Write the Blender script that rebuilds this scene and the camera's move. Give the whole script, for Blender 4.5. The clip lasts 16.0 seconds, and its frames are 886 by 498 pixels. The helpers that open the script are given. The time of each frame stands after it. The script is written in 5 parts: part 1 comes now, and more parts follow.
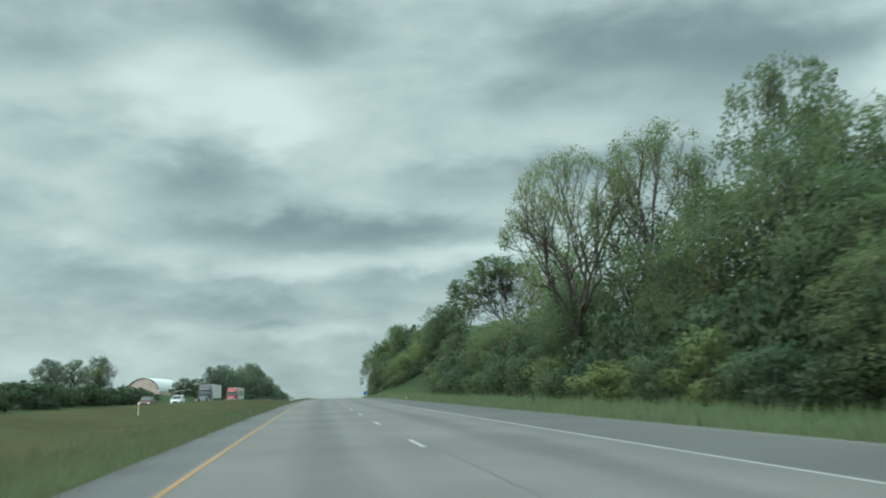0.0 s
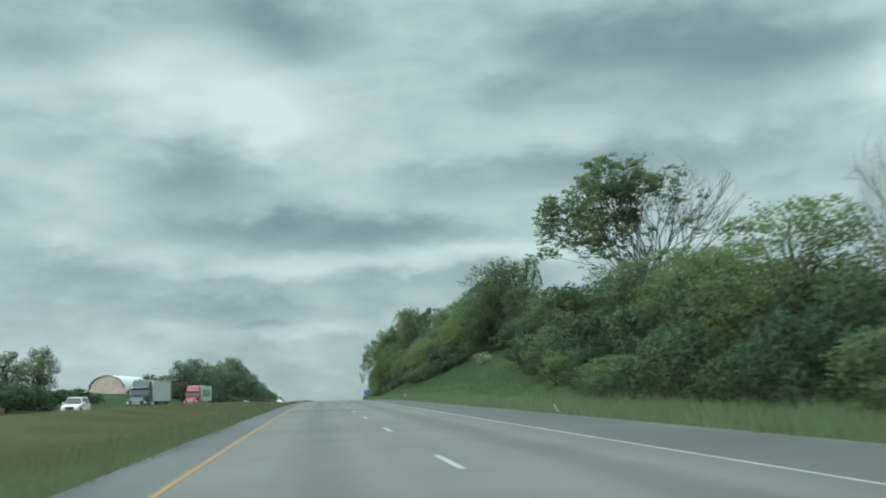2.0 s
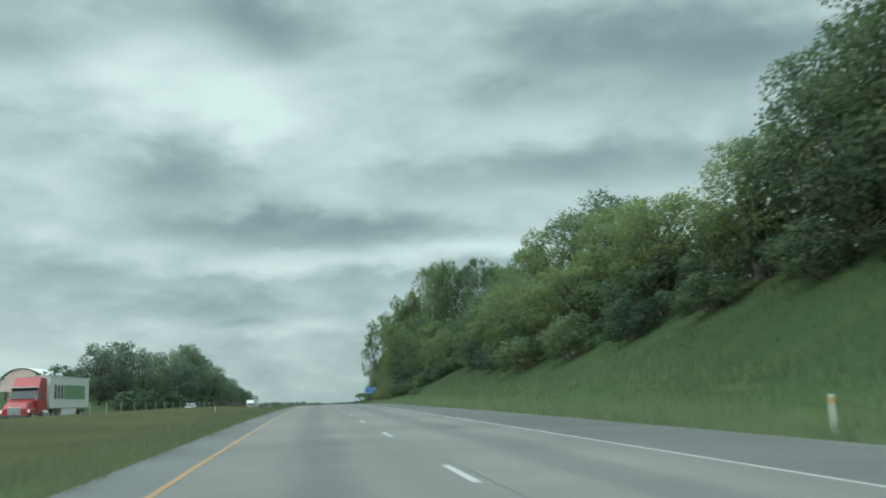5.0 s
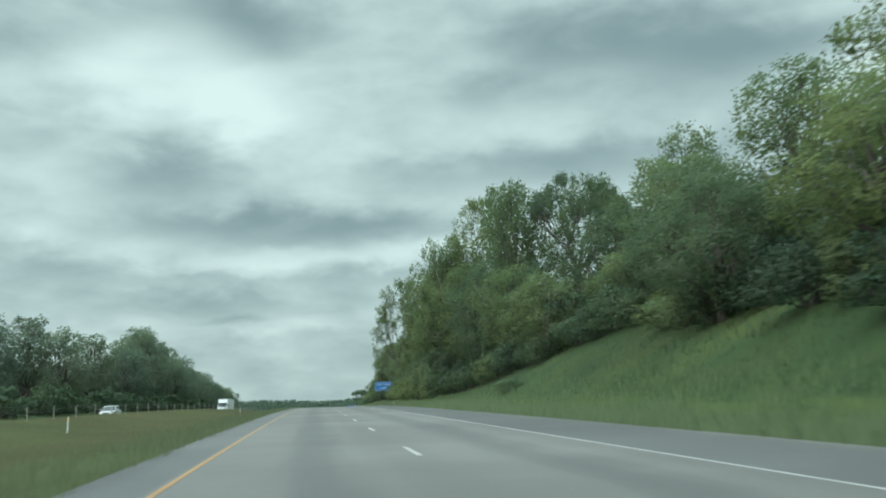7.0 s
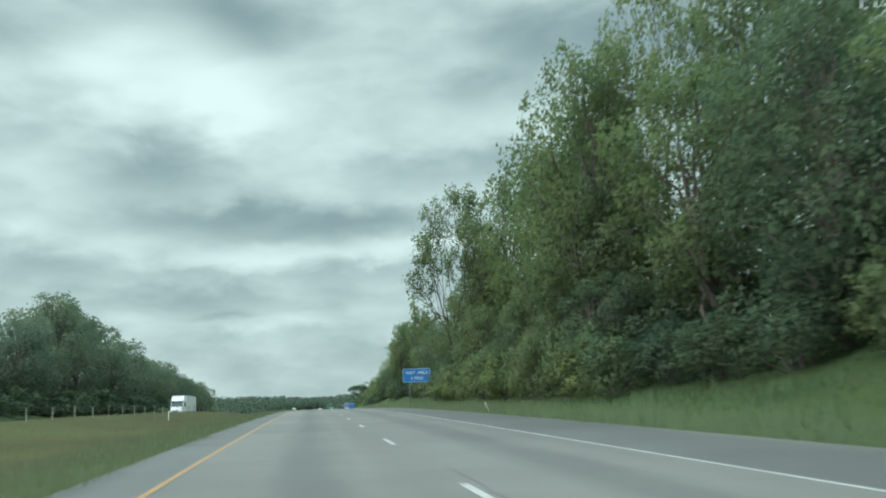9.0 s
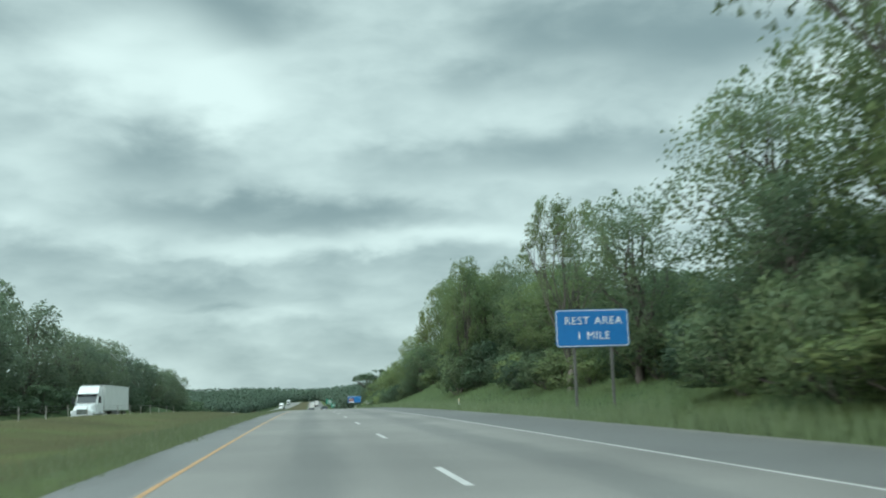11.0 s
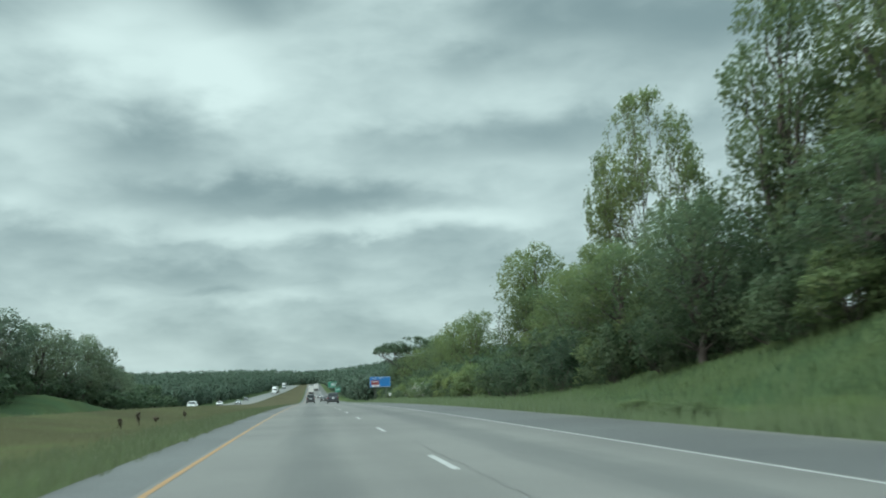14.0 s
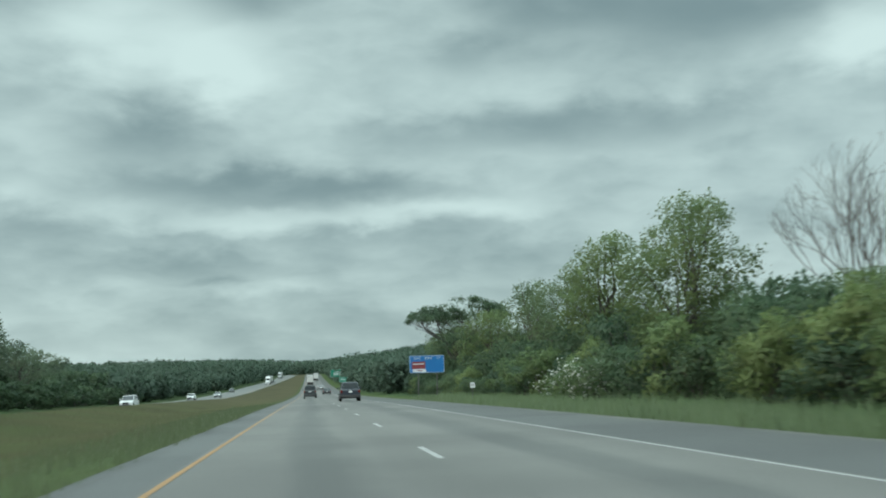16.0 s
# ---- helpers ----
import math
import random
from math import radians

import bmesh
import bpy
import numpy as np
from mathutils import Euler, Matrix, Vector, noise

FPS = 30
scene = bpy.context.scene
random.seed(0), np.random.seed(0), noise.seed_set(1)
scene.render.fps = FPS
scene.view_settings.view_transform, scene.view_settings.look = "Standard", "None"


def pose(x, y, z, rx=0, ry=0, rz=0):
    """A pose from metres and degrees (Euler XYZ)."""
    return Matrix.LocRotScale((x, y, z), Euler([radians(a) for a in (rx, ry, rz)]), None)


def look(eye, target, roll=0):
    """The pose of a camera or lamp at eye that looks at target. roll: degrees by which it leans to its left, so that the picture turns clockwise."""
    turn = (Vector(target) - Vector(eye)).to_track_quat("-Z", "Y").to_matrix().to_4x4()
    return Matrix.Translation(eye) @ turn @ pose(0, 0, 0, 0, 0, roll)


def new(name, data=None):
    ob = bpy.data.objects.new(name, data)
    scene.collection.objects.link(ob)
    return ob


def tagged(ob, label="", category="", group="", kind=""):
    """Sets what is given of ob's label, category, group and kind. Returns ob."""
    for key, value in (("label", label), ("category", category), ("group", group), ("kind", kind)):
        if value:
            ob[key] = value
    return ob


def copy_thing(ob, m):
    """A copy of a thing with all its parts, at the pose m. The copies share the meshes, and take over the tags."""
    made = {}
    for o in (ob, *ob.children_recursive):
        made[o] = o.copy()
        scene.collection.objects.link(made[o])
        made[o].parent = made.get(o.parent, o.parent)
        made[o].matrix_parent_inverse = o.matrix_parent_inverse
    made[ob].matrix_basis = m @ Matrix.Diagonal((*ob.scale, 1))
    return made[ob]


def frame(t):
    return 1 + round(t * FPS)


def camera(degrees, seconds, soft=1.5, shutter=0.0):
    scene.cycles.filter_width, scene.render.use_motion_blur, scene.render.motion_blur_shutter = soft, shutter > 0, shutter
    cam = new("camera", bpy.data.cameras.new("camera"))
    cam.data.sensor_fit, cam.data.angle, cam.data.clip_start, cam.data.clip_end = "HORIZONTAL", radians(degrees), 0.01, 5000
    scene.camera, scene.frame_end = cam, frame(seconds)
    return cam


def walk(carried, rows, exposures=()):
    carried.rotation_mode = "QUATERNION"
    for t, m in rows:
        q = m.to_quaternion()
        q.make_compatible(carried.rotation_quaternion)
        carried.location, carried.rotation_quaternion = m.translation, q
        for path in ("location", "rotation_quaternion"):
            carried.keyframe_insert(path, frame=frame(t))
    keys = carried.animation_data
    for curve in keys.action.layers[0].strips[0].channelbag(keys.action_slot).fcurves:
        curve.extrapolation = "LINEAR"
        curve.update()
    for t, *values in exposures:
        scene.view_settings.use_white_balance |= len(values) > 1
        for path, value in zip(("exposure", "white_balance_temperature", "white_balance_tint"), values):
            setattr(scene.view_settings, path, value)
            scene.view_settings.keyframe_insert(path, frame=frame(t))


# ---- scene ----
# ---- the road's line and profile: s metres along it, d metres to the right of the driven line ----
TURN = [(-200, 0.0), (0, 0.0), (132, -1.13), (216, -1.65), (284, -2.22), (337, -2.65), (427, -2.75), (552, -2.88), (6000, -2.88)]
GRADE = [(-200, 1.3), (0, 1.2), (132, 1.02), (216, 0.65), (284, 0.42), (337, 0.2), (427, -0.41), (498, -0.94), (552, -1.3),
         (640, -1.55), (760, -1.2), (900, -0.3), (1050, 0.12), (1230, 0.37), (1330, 0.12), (1450, -0.4), (1560, -0.4), (1700, 0.6), (2000, 1.1), (2300, 0.4), (2600, 0.0), (6000, 0.0)]


def gone(t):
    """Metres driven after t seconds."""
    return 33.0418 * t + -0.08570 * t ** 2 + 0.016768 * t ** 3 + 0.0001763 * t ** 4 + -0.00003322 * t ** 5


def between(table, s):
    return float(np.interp(s, [a for a, _ in table], [b for _, b in table]))


NARROW = [(0, 0.0), (850, 0.0), (1000, 1.2), (1150, 5.2), (1300, 8.6), (1500, 9.0), (6000, 9.0)]
STEP = 2.0
LINE = {}
_x, _y, _z = 0.0, 0.0, 0.0
for _i in range(0, 3000):
    LINE[_i] = (_x, _y, _z)
    _a, _g = radians(between(TURN, _i * STEP)), radians(between(GRADE, _i * STEP))
    _x, _y, _z = _x - math.sin(_a) * STEP, _y + math.cos(_a) * STEP, _z + math.tan(_g) * STEP
_x, _y, _z = 0.0, 0.0, 0.0
for _i in range(-1, -120, -1):
    _g = radians(between(GRADE, _i * STEP))
    _y, _z = _y - STEP, _z - math.tan(_g) * STEP
    LINE[_i] = (0.0, _y, _z)


def at(s, d=0.0, z=0.0):
    """The place s metres along the road, d metres to its right and z metres above its surface."""
    k = max(-118, min(2998, math.floor(s / STEP)))
    f = s / STEP - k
    p, q = LINE[k], LINE[k + 1]
    a = radians(between(TURN, s))
    # far off the median narrows and the opposite side comes nearer
    d += between(NARROW, s) * min(1.0, max(0.0, (-d - 3.0) / 17.6))
    return Vector((p[0] + (q[0] - p[0]) * f + math.cos(a) * d, p[1] + (q[1] - p[1]) * f + math.sin(a) * d, p[2] + (q[2] - p[2]) * f + z))


EYE = 1.07
LENS = 49.5
# seconds, and the camera against the road: yaw, pitch, roll, and metres right of the lane's middle
AIM = [(0, -7.97, 8.19, -1.66, -0.2), (2, -7.9, 8.21, -1.72, -0.13), (4, -8.01, 8.22, -1.8, -0.07), (6.5, -8.19, 8.41, -1.82, -0.09),
       (8.5, -8.27, 8.46, -1.82, 0.0), (10, -8.1, 8.38, -1.72, 0.1), (12.5, -8.12, 8.26, -1.68, -0.04), (14.5, -8.06, 8.05, -1.63, -0.06),
       (16, -8.06, 8.04, -1.6, -0.09)]


def aimed(t):
    s = gone(t)
    turn = [float(np.interp(t, [a[0] for a in AIM], [a[i] for a in AIM])) for i in (1, 2, 3, 4)]
    yaw, pitch = radians(between(TURN, s) + turn[0]), radians(between(GRADE, s) + turn[1])
    eye = at(s, turn[3], EYE)
    way = Vector((-math.sin(yaw) * math.cos(pitch), math.cos(yaw) * math.cos(pitch), math.sin(pitch)))
    return t, look(eye, eye + way, turn[2])


cam = camera(LENS, 16.0, soft=1.95, shutter=0.25)
walk(cam, [aimed(i * 0.5) for i in range(33)],
     [(0, -0.07), (3.5, -0.05), (6.5, 0.08), (8, 0.15), (9.5, 0.2), (10.2, 0.2), (12.5, 0.1), (14.5, 0.02), (16, -0.09)])

# ---- sky and sun ----
world = bpy.data.worlds.new("overcast_sky")
scene.world = world
world.use_nodes = True


def node(tree, kind, **values):
    n = tree.nodes.new(kind)
    for key, v in values.items():
        if key.startswith("in_"):
            n.inputs[int(key[3:])].default_value = v
        elif key == "operation":
            n.operation = v
        elif key == "blend_type":
            n.blend_type = v
        elif key == "data_type":
            n.data_type = v
        elif key == "interpolation_type":
            n.interpolation_type = v
        elif key == "sky_type":
            n.sky_type = v
    return n


def calc(tree, operation, a, b=0.0, c=None):
    n = tree.nodes.new("ShaderNodeMath")
    n.operation = operation
    for i, v in enumerate((a, b, c)):
        if v is None:
            continue
        if isinstance(v, (int, float)):
            n.inputs[i].default_value = v
        else:
            tree.links.new(v, n.inputs[i])
    return n.outputs[0]


def blend(tree, fac, a, b, how="MIX"):
    n = tree.nodes.new("ShaderNodeMix")
    n.data_type, n.blend_type = "RGBA", how
    for i, v in ((0, fac), (6, a), (7, b)):
        if isinstance(v, (int, float)):
            n.inputs[i].default_value = v
        elif isinstance(v, tuple):
            n.inputs[i].default_value = (*v, 1)
        else:
            tree.links.new(v, n.inputs[i])
    return n.outputs[2]


def noise_of(tree, vector, scale, detail=4.0, rough=0.55, distortion=0.0):
    n = tree.nodes.new("ShaderNodeTexNoise")
    n.inputs["Scale"].default_value, n.inputs["Detail"].default_value = scale, detail
    n.inputs["Roughness"].default_value, n.inputs["Distortion"].default_value = rough, distortion
    if vector is not None:
        tree.links.new(vector, n.inputs["Vector"])
    return n.outputs["Fac"]


def ramp(tree, value, lo, hi, a=0.0, b=1.0, smooth=True):
    n = tree.nodes.new("ShaderNodeMapRange")
    n.interpolation_type = "SMOOTHSTEP" if smooth else "LINEAR"
    tree.links.new(value, n.inputs[0])
    for i, v in enumerate((lo, hi, a, b)):
        n.inputs[i + 1].default_value = v
    return n.outputs[0]


SUN_AZ, SUN_EL = -112.0, 28.0


def make_sky():
    t = world.node_tree
    t.nodes.clear()
    here = t.nodes.new("ShaderNodeTexCoord").outputs["Generated"]
    cut = t.nodes.new("ShaderNodeSeparateXYZ")
    t.links.new(here, cut.inputs[0])
    x, y, z = cut.outputs
    # the cloud deck, flat above the land: directions laid onto a plane
    up = calc(t, "MAXIMUM", calc(t, "ADD", z, 0.15), 0.05)
    flat = t.nodes.new("ShaderNodeCombineXYZ")
    t.links.new(calc(t, "DIVIDE", x, up), flat.inputs[0])
    t.links.new(calc(t, "DIVIDE", y, up), flat.inputs[1])
    # azimuth to the right of +y, and height above the horizon, in degrees, stirred a little
    az = calc(t, "MULTIPLY", calc(t, "ARCTAN2", x, y), 57.296)
    el = calc(t, "MULTIPLY", calc(t, "ARCSINE", z), 57.296)
    puff = t.nodes.new("ShaderNodeCombineXYZ")
    t.links.new(calc(t, "MULTIPLY", az, 0.05), puff.inputs[0])
    t.links.new(calc(t, "MULTIPLY", el, 0.105), puff.inputs[1])
    broad = noise_of(t, flat.outputs[0], 0.8, 6.0, 0.52, 0.2)
    wide = noise_of(t, puff.outputs[0], 1.9, 6.0, 0.5, 0.15)
    fine = noise_of(t, puff.outputs[0], 4.4, 6.0, 0.5, 0.2)
    az = calc(t, "ADD", az, calc(t, "MULTIPLY", calc(t, "SUBTRACT", wide, 0.5), 6.0))
    el = calc(t, "ADD", el, calc(t, "MULTIPLY", calc(t, "SUBTRACT", fine, 0.5), 2.6))
    total = calc(t, "ADD", calc(t, "MULTIPLY", calc(t, "SUBTRACT", wide, 0.5), 0.5), calc(t, "MULTIPLY", calc(t, "SUBTRACT", fine, 0.5), 0.5))
    total = calc(t, "ADD", total, calc(t, "MULTIPLY_ADD", broad, 0.24, 0.40))
    # small flat puffs towards the horizon
    low = t.nodes.new("ShaderNodeCombineXYZ")
    t.links.new(calc(t, "MULTIPLY", az, 0.16), low.inputs[0])
    t.links.new(calc(t, "MULTIPLY", el, 0.6), low.inputs[1])
    puffs = noise_of(t, low.outputs[0], 1.0, 3.0, 0.5, 0.0)
    total = calc(t, "ADD", total, calc(t, "MULTIPLY", calc(t, "SUBTRACT", puffs, 0.5), ramp(t, el, 5.0, 14.0, 0.42, 0.1)))
    # large clouds: azimuth, height, half width, half height, lightness
    for a, e, w, h, v in CLOUDS:
        du = calc(t, "DIVIDE", calc(t, "SUBTRACT", az, a), w)
        dv = calc(t, "DIVIDE", calc(t, "SUBTRACT", el, e), h)
        far = calc(t, "SQRT", calc(t, "ADD", calc(t, "MULTIPLY", du, du), calc(t, "MULTIPLY", dv, dv)))
        total = calc(t, "ADD", total, ramp(t, far, 0.0, 1.6, v, 0.0))
    light = ramp(t, total, -0.05, 1.05, 0.0, 1.0, True)
    cloud = blend(t, light, CLOUD_DARK, CLOUD_LIGHT)
    sky = t.nodes.new("ShaderNodeTexSky")
    sky.sky_type, sky.sun_disc = "NISHITA", False
    sky.sun_elevation, sky.sun_rotation = radians(SUN_EL), radians(SUN_AZ)
    clear = blend(t, 1.0, sky.outputs[0], (0.1, 0.1, 0.1), "MULTIPLY")
    seen = blend(t, 0.94, clear, cloud)
    # an overcast sky is brightest overhead
    seen = blend(t, 1.0, seen, blend(t, ramp(t, z, 0.42, 0.76), (1.0, 1.0, 1.0), (ZENITH, ZENITH, ZENITH)), "MULTIPLY")
    out, back = t.nodes.new("ShaderNodeOutputWorld"), t.nodes.new("ShaderNodeBackground")
    t.links.new(seen, back.inputs[0])
    t.links.new(back.outputs[0], out.inputs[0])


CLOUD_DARK, CLOUD_LIGHT, ZENITH = (0.218, 0.325, 0.338), (0.69, 0.888, 0.865), 5.3
CLOUDS = [
    (-8.0, 18.0, 12.0, 5.0, 0.14), (0.0, 6.5, 25.0, 3.6, -0.1), (24.0, 20.5, 10.0, 4.5, -0.14),
    (-2.1, 22.4, 5.1, 2.4, -0.50), (-14.1, 20.8, 7.1, 2.5, -0.36), (-8.7, 19.4, 3.0, 2.0, 0.20), (-2.1, 16.8, 3.0, 1.2, 0.30), (-6.5, 13.6, 4.2, 1.7, -0.42), (2.7, 10.4, 9.1, 1.1, -0.36), (-3.9, 10.9, 4.4, 0.9, -0.16),
    (-4.1, 6.2, 5.4, 0.7, -0.22), (-2.5, 5.0, 2.0, 0.3, -0.18), (-13.2, 15.7, 3.7, 1.9, -0.18), (18.4, 21.6, 7.1, 1.7, -0.26), (13.7, 18.3, 3.7, 1.3, -0.20), (26.8, 20.6, 7.4, 2.4, -0.16), (-2.9, 18.2, 3.4, 1.9, 0.35),
    (-4.9, 21.3, 3.0, 1.3, 0.25), (-13.4, 21.2, 4.7, 1.9, 0.22), (-10.6, 19.0, 3.7, 2.0, 0.12), (-13.1, 9.9, 1.9, 0.8, 0.20), (0.1, 8.4, 6.1, 0.7, 0.28), (6.9, 15.7, 4.4, 1.7, 0.12), (0.4, 4.7, 3.7, 0.5, 0.20),
    (-13.0, 8.0, 2.4, 0.6, -0.12), (2.7, 1.8, 10.1, 1.3, -0.08), (-7.6, 4.8, 2.0, 0.5, 0.15), (17.8, 13.8, 10.1, 1.2, -0.30), (10.8, 9.2, 6.4, 0.9, 0.40), (36.0, 16.9, 3.7, 1.5, 0.60), (26.9, 16.3, 6.7, 1.3, 0.08),
    (4.7, 7.5, 3.0, 0.7, -0.12), (18.2, 6.8, 4.4, 1.0, -0.06), (28.1, 19.6, 5.7, 1.3, -0.20), (17.4, 20.0, 3.7, 1.2, -0.20), (-9.1, 9.0, 3.7, 0.7, 0.16),
]
make_sky()
sun = new("sun", bpy.data.lights.new("sun", "SUN"))
sun.data.energy, sun.data.angle, sun.data.color = 3.5, radians(40), (1.0, 0.985, 0.95)
sun.matrix_basis = look((0, 0, 50), (-40 * math.sin(radians(SUN_AZ)), -40 * math.cos(radians(SUN_AZ)), 50 - 40 * math.tan(radians(SUN_EL))))
scene.view_settings.exposure = 0.0


# ---- materials ----
def surface(name, dark, light, big=0.5, small=8.0, rough=0.85, bump=0.2, metal=0.0, spread=0.0, coat=0.0):
    """Two colours mixed by noise at two scales, with fine relief. spread: how much each object differs."""
    m = bpy.data.materials.new(name)
    m.use_nodes = True
    t = m.node_tree
    p = t.nodes["Principled BSDF"]
    where = t.nodes.new("ShaderNodeTexCoord").outputs["Object"]
    a, b = noise_of(t, where, big, 3.0), noise_of(t, where, small, 5.0)
    fac = calc(t, "ADD", calc(t, "MULTIPLY", a, 0.6), calc(t, "MULTIPLY", b, 0.4))
    if spread:
        r = t.nodes.new("ShaderNodeObjectInfo").outputs["Random"]
        fac = calc(t, "ADD", fac, calc(t, "MULTIPLY", calc(t, "SUBTRACT", r, 0.5), spread))
    t.links.new(blend(t, ramp(t, fac, 0.3, 0.7), dark, light), p.inputs["Base Color"])
    p.inputs["Metallic"].default_value, p.inputs["Coat Weight"].default_value = metal, coat
    t.links.new(ramp(t, b, 0.2, 0.8, rough - 0.07, min(1.0, rough + 0.07), False), p.inputs["Roughness"])
    if bump:
        n = t.nodes.new("ShaderNodeBump")
        n.inputs["Strength"].default_value, n.inputs["Distance"].default_value = bump, 0.02
        t.links.new(b, n.inputs["Height"])
        t.links.new(n.outputs[0], p.inputs["Normal"])
    return m


def leafy(name, dark, light, through_light=0.3):
    """Leaves: each leaf and each tree a little different, thin enough to let some light through."""
    m = bpy.data.materials.new(name)
    m.use_nodes = True
    t = m.node_tree
    p, out = t.nodes["Principled BSDF"], t.nodes["Material Output"]
    leaf = t.nodes.new("ShaderNodeNewGeometry").outputs["Random Per Island"]
    tree_ = t.nodes.new("ShaderNodeObjectInfo").outputs["Random"]
    where = t.nodes.new("ShaderNodeTexCoord").outputs["Object"]
    patch = noise_of(t, where, 0.35, 2.0)
    fac = calc(t, "ADD", calc(t, "MULTIPLY", leaf, 0.12), calc(t, "ADD", calc(t, "MULTIPLY", tree_, 0.4), calc(t, "MULTIPLY", patch, 0.7)))
    c = blend(t, ramp(t, fac, 0.3, 0.95), dark, light)
    t.links.new(c, p.inputs["Base Color"])
    p.inputs["Roughness"].default_value = 0.55
    p.inputs["Specular IOR Level"].default_value = 0.14
    tr, mix = t.nodes.new("ShaderNodeBsdfTranslucent"), t.nodes.new("ShaderNodeMixShader")
    t.links.new(c, tr.inputs[0])
    mix.inputs[0].default_value = through_light
    t.links.new(p.outputs[0], mix.inputs[1])
    t.links.new(tr.outputs[0], mix.inputs[2])
    t.links.new(mix.outputs[0], out.inputs[0])
    return m


def by_place(name, colours, rough, big, small, bump=0.3, patch=None):
    """A ground material over a map of (metres right of the road, metres along it). colours: place across, colour; blended between, with noise."""
    m = bpy.data.materials.new(name)
    m.use_nodes = True
    t = m.node_tree
    p = t.nodes["Principled BSDF"]
    uv = t.nodes.new("ShaderNodeUVMap").outputs[0]
    cut = t.nodes.new("ShaderNodeSeparateXYZ")
    t.links.new(uv, cut.inputs[0])
    where = t.nodes.new("ShaderNodeTexCoord").outputs["Object"]
    a, b = noise_of(t, where, big, 4.0), noise_of(t, where, small, 5.0)
    long_ = t.nodes.new("ShaderNodeMapping")
    t.links.new(uv, long_.inputs[0])
    long_.inputs["Scale"].default_value = (1.0, 0.06, 1.0)
    streak = noise_of(t, long_.outputs[0], 2.2, 4.0)
    across = calc(t, "ADD", cut.outputs[0], calc(t, "MULTIPLY", calc(t, "SUBTRACT", calc(t, "ADD", a, streak), 1.0), 0.9 if rough < 0.86 else 5.0))
    c = colours[0][1]
    for (d0, _), (d1, nxt) in zip(colours, colours[1:]):
        c = blend(t, ramp(t, across, d0, d1), c, nxt)
    if patch:
        spots = noise_of(t, where, 0.16, 4.0, 0.6, 0.4)
        c = blend(t, ramp(t, spots, 0.42, 0.68, 0.0, 0.75), c, patch)
        # the median dries out to rusty brown beyond the dip
        dry = calc(t, "MULTIPLY", calc(t, "MULTIPLY", ramp(t, cut.outputs[1], 600, 740, 0.0, 0.85), ramp(t, cut.outputs[1], 1480, 1540, 1.0, 0.0)), calc(t, "MULTIPLY", ramp(t, cut.outputs[0], -21.0, -19.5), ramp(t, cut.outputs[0], -4.2, -3.4, 1.0, 0.0)))
        c = blend(t, dry, c, (0.05, 0.046, 0.026))
    c = blend(t, 1.0, c, blend(t, b, (0.84, 0.84, 0.84), (1.14, 1.14, 1.14)), "MULTIPLY")
    c = blend(t, 1.0, c, blend(t, ramp(t, a, 0.3, 0.7), (0.8, 0.8, 0.8), (1.16, 1.16, 1.14)), "MULTIPLY")
    t.links.new(c, p.inputs["Base Color"])
    p.inputs["Roughness"].default_value = rough
    p.inputs["Specular IOR Level"].default_value = 0.05 if patch else 0.35
    n = t.nodes.new("ShaderNodeBump")
    n.inputs["Strength"].default_value, n.inputs["Distance"].default_value = bump, 0.03
    t.links.new(b, n.inputs["Height"])
    t.links.new(n.outputs[0], p.inputs["Normal"])
    return m, c


GREY, WORN, OIL = (0.08, 0.0785, 0.0745), (0.089, 0.0875, 0.083), (0.064, 0.0645, 0.0625)
ASPHALT, _ = by_place("road_asphalt", [
    (-2.3, (0.074, 0.075, 0.073)), (-1.6, WORN), (-0.75, WORN), (-0.1, OIL), (0.1, OIL), (0.8, WORN), (1.3, GREY), (2.6, WORN),
    (2.9, WORN), (3.5, OIL), (3.85, OIL), (4.5, WORN), (5.2, GREY)], 0.8, 0.12, 30.0, 0.25)
SHOULDER, _ = by_place("shoulder_asphalt", [(-3.1, (0.042, 0.044, 0.044)), (-2.5, (0.064, 0.0665, 0.067)), (4.5, (0.068, 0.0705, 0.071)), (5.5, (0.053, 0.055, 0.0555)), (8.3, (0.05, 0.052, 0.0515)), (8.9, (0.066, 0.065, 0.058))], 0.82, 0.15, 26.0, 0.35)
GREEN, DRY, LUSH = (0.034, 0.051, 0.022), (0.043, 0.0425, 0.0195), (0.0235, 0.042, 0.0185)
TURF, _ = by_place("roadside_turf", [
    (-80, LUSH), (-36, LUSH), (-32, GREEN), (-20.5, GREEN), (-18, DRY), (-6.5, DRY), (-4.2, (0.038, 0.052, 0.022)), (8.0, (0.042, 0.062, 0.02)), (11.5, (0.046, 0.068, 0.025)), (13, LUSH)], 0.95, 0.09, 5.0, 0.4, (0.04, 0.053, 0.0195))
WHITE_LINE = surface("white_road_paint", (0.17, 0.172, 0.168), (0.25, 0.252, 0.245), 0.8, 14.0, 0.7, 0.2)
YELLOW_LINE = surface("yellow_road_paint", (0.165, 0.085, 0.025), (0.21, 0.112, 0.035), 0.8, 14.0, 0.7, 0.2)
BARK = surface("grey_brown_bark", (0.034, 0.031, 0.026), (0.07, 0.064, 0.053), 1.5, 12.0, 0.9, 0.5, spread=0.3)
DEAD = surface("bare_grey_wood", (0.08, 0.08, 0.074), (0.14, 0.138, 0.126), 1.5, 12.0, 0.9, 0.4)
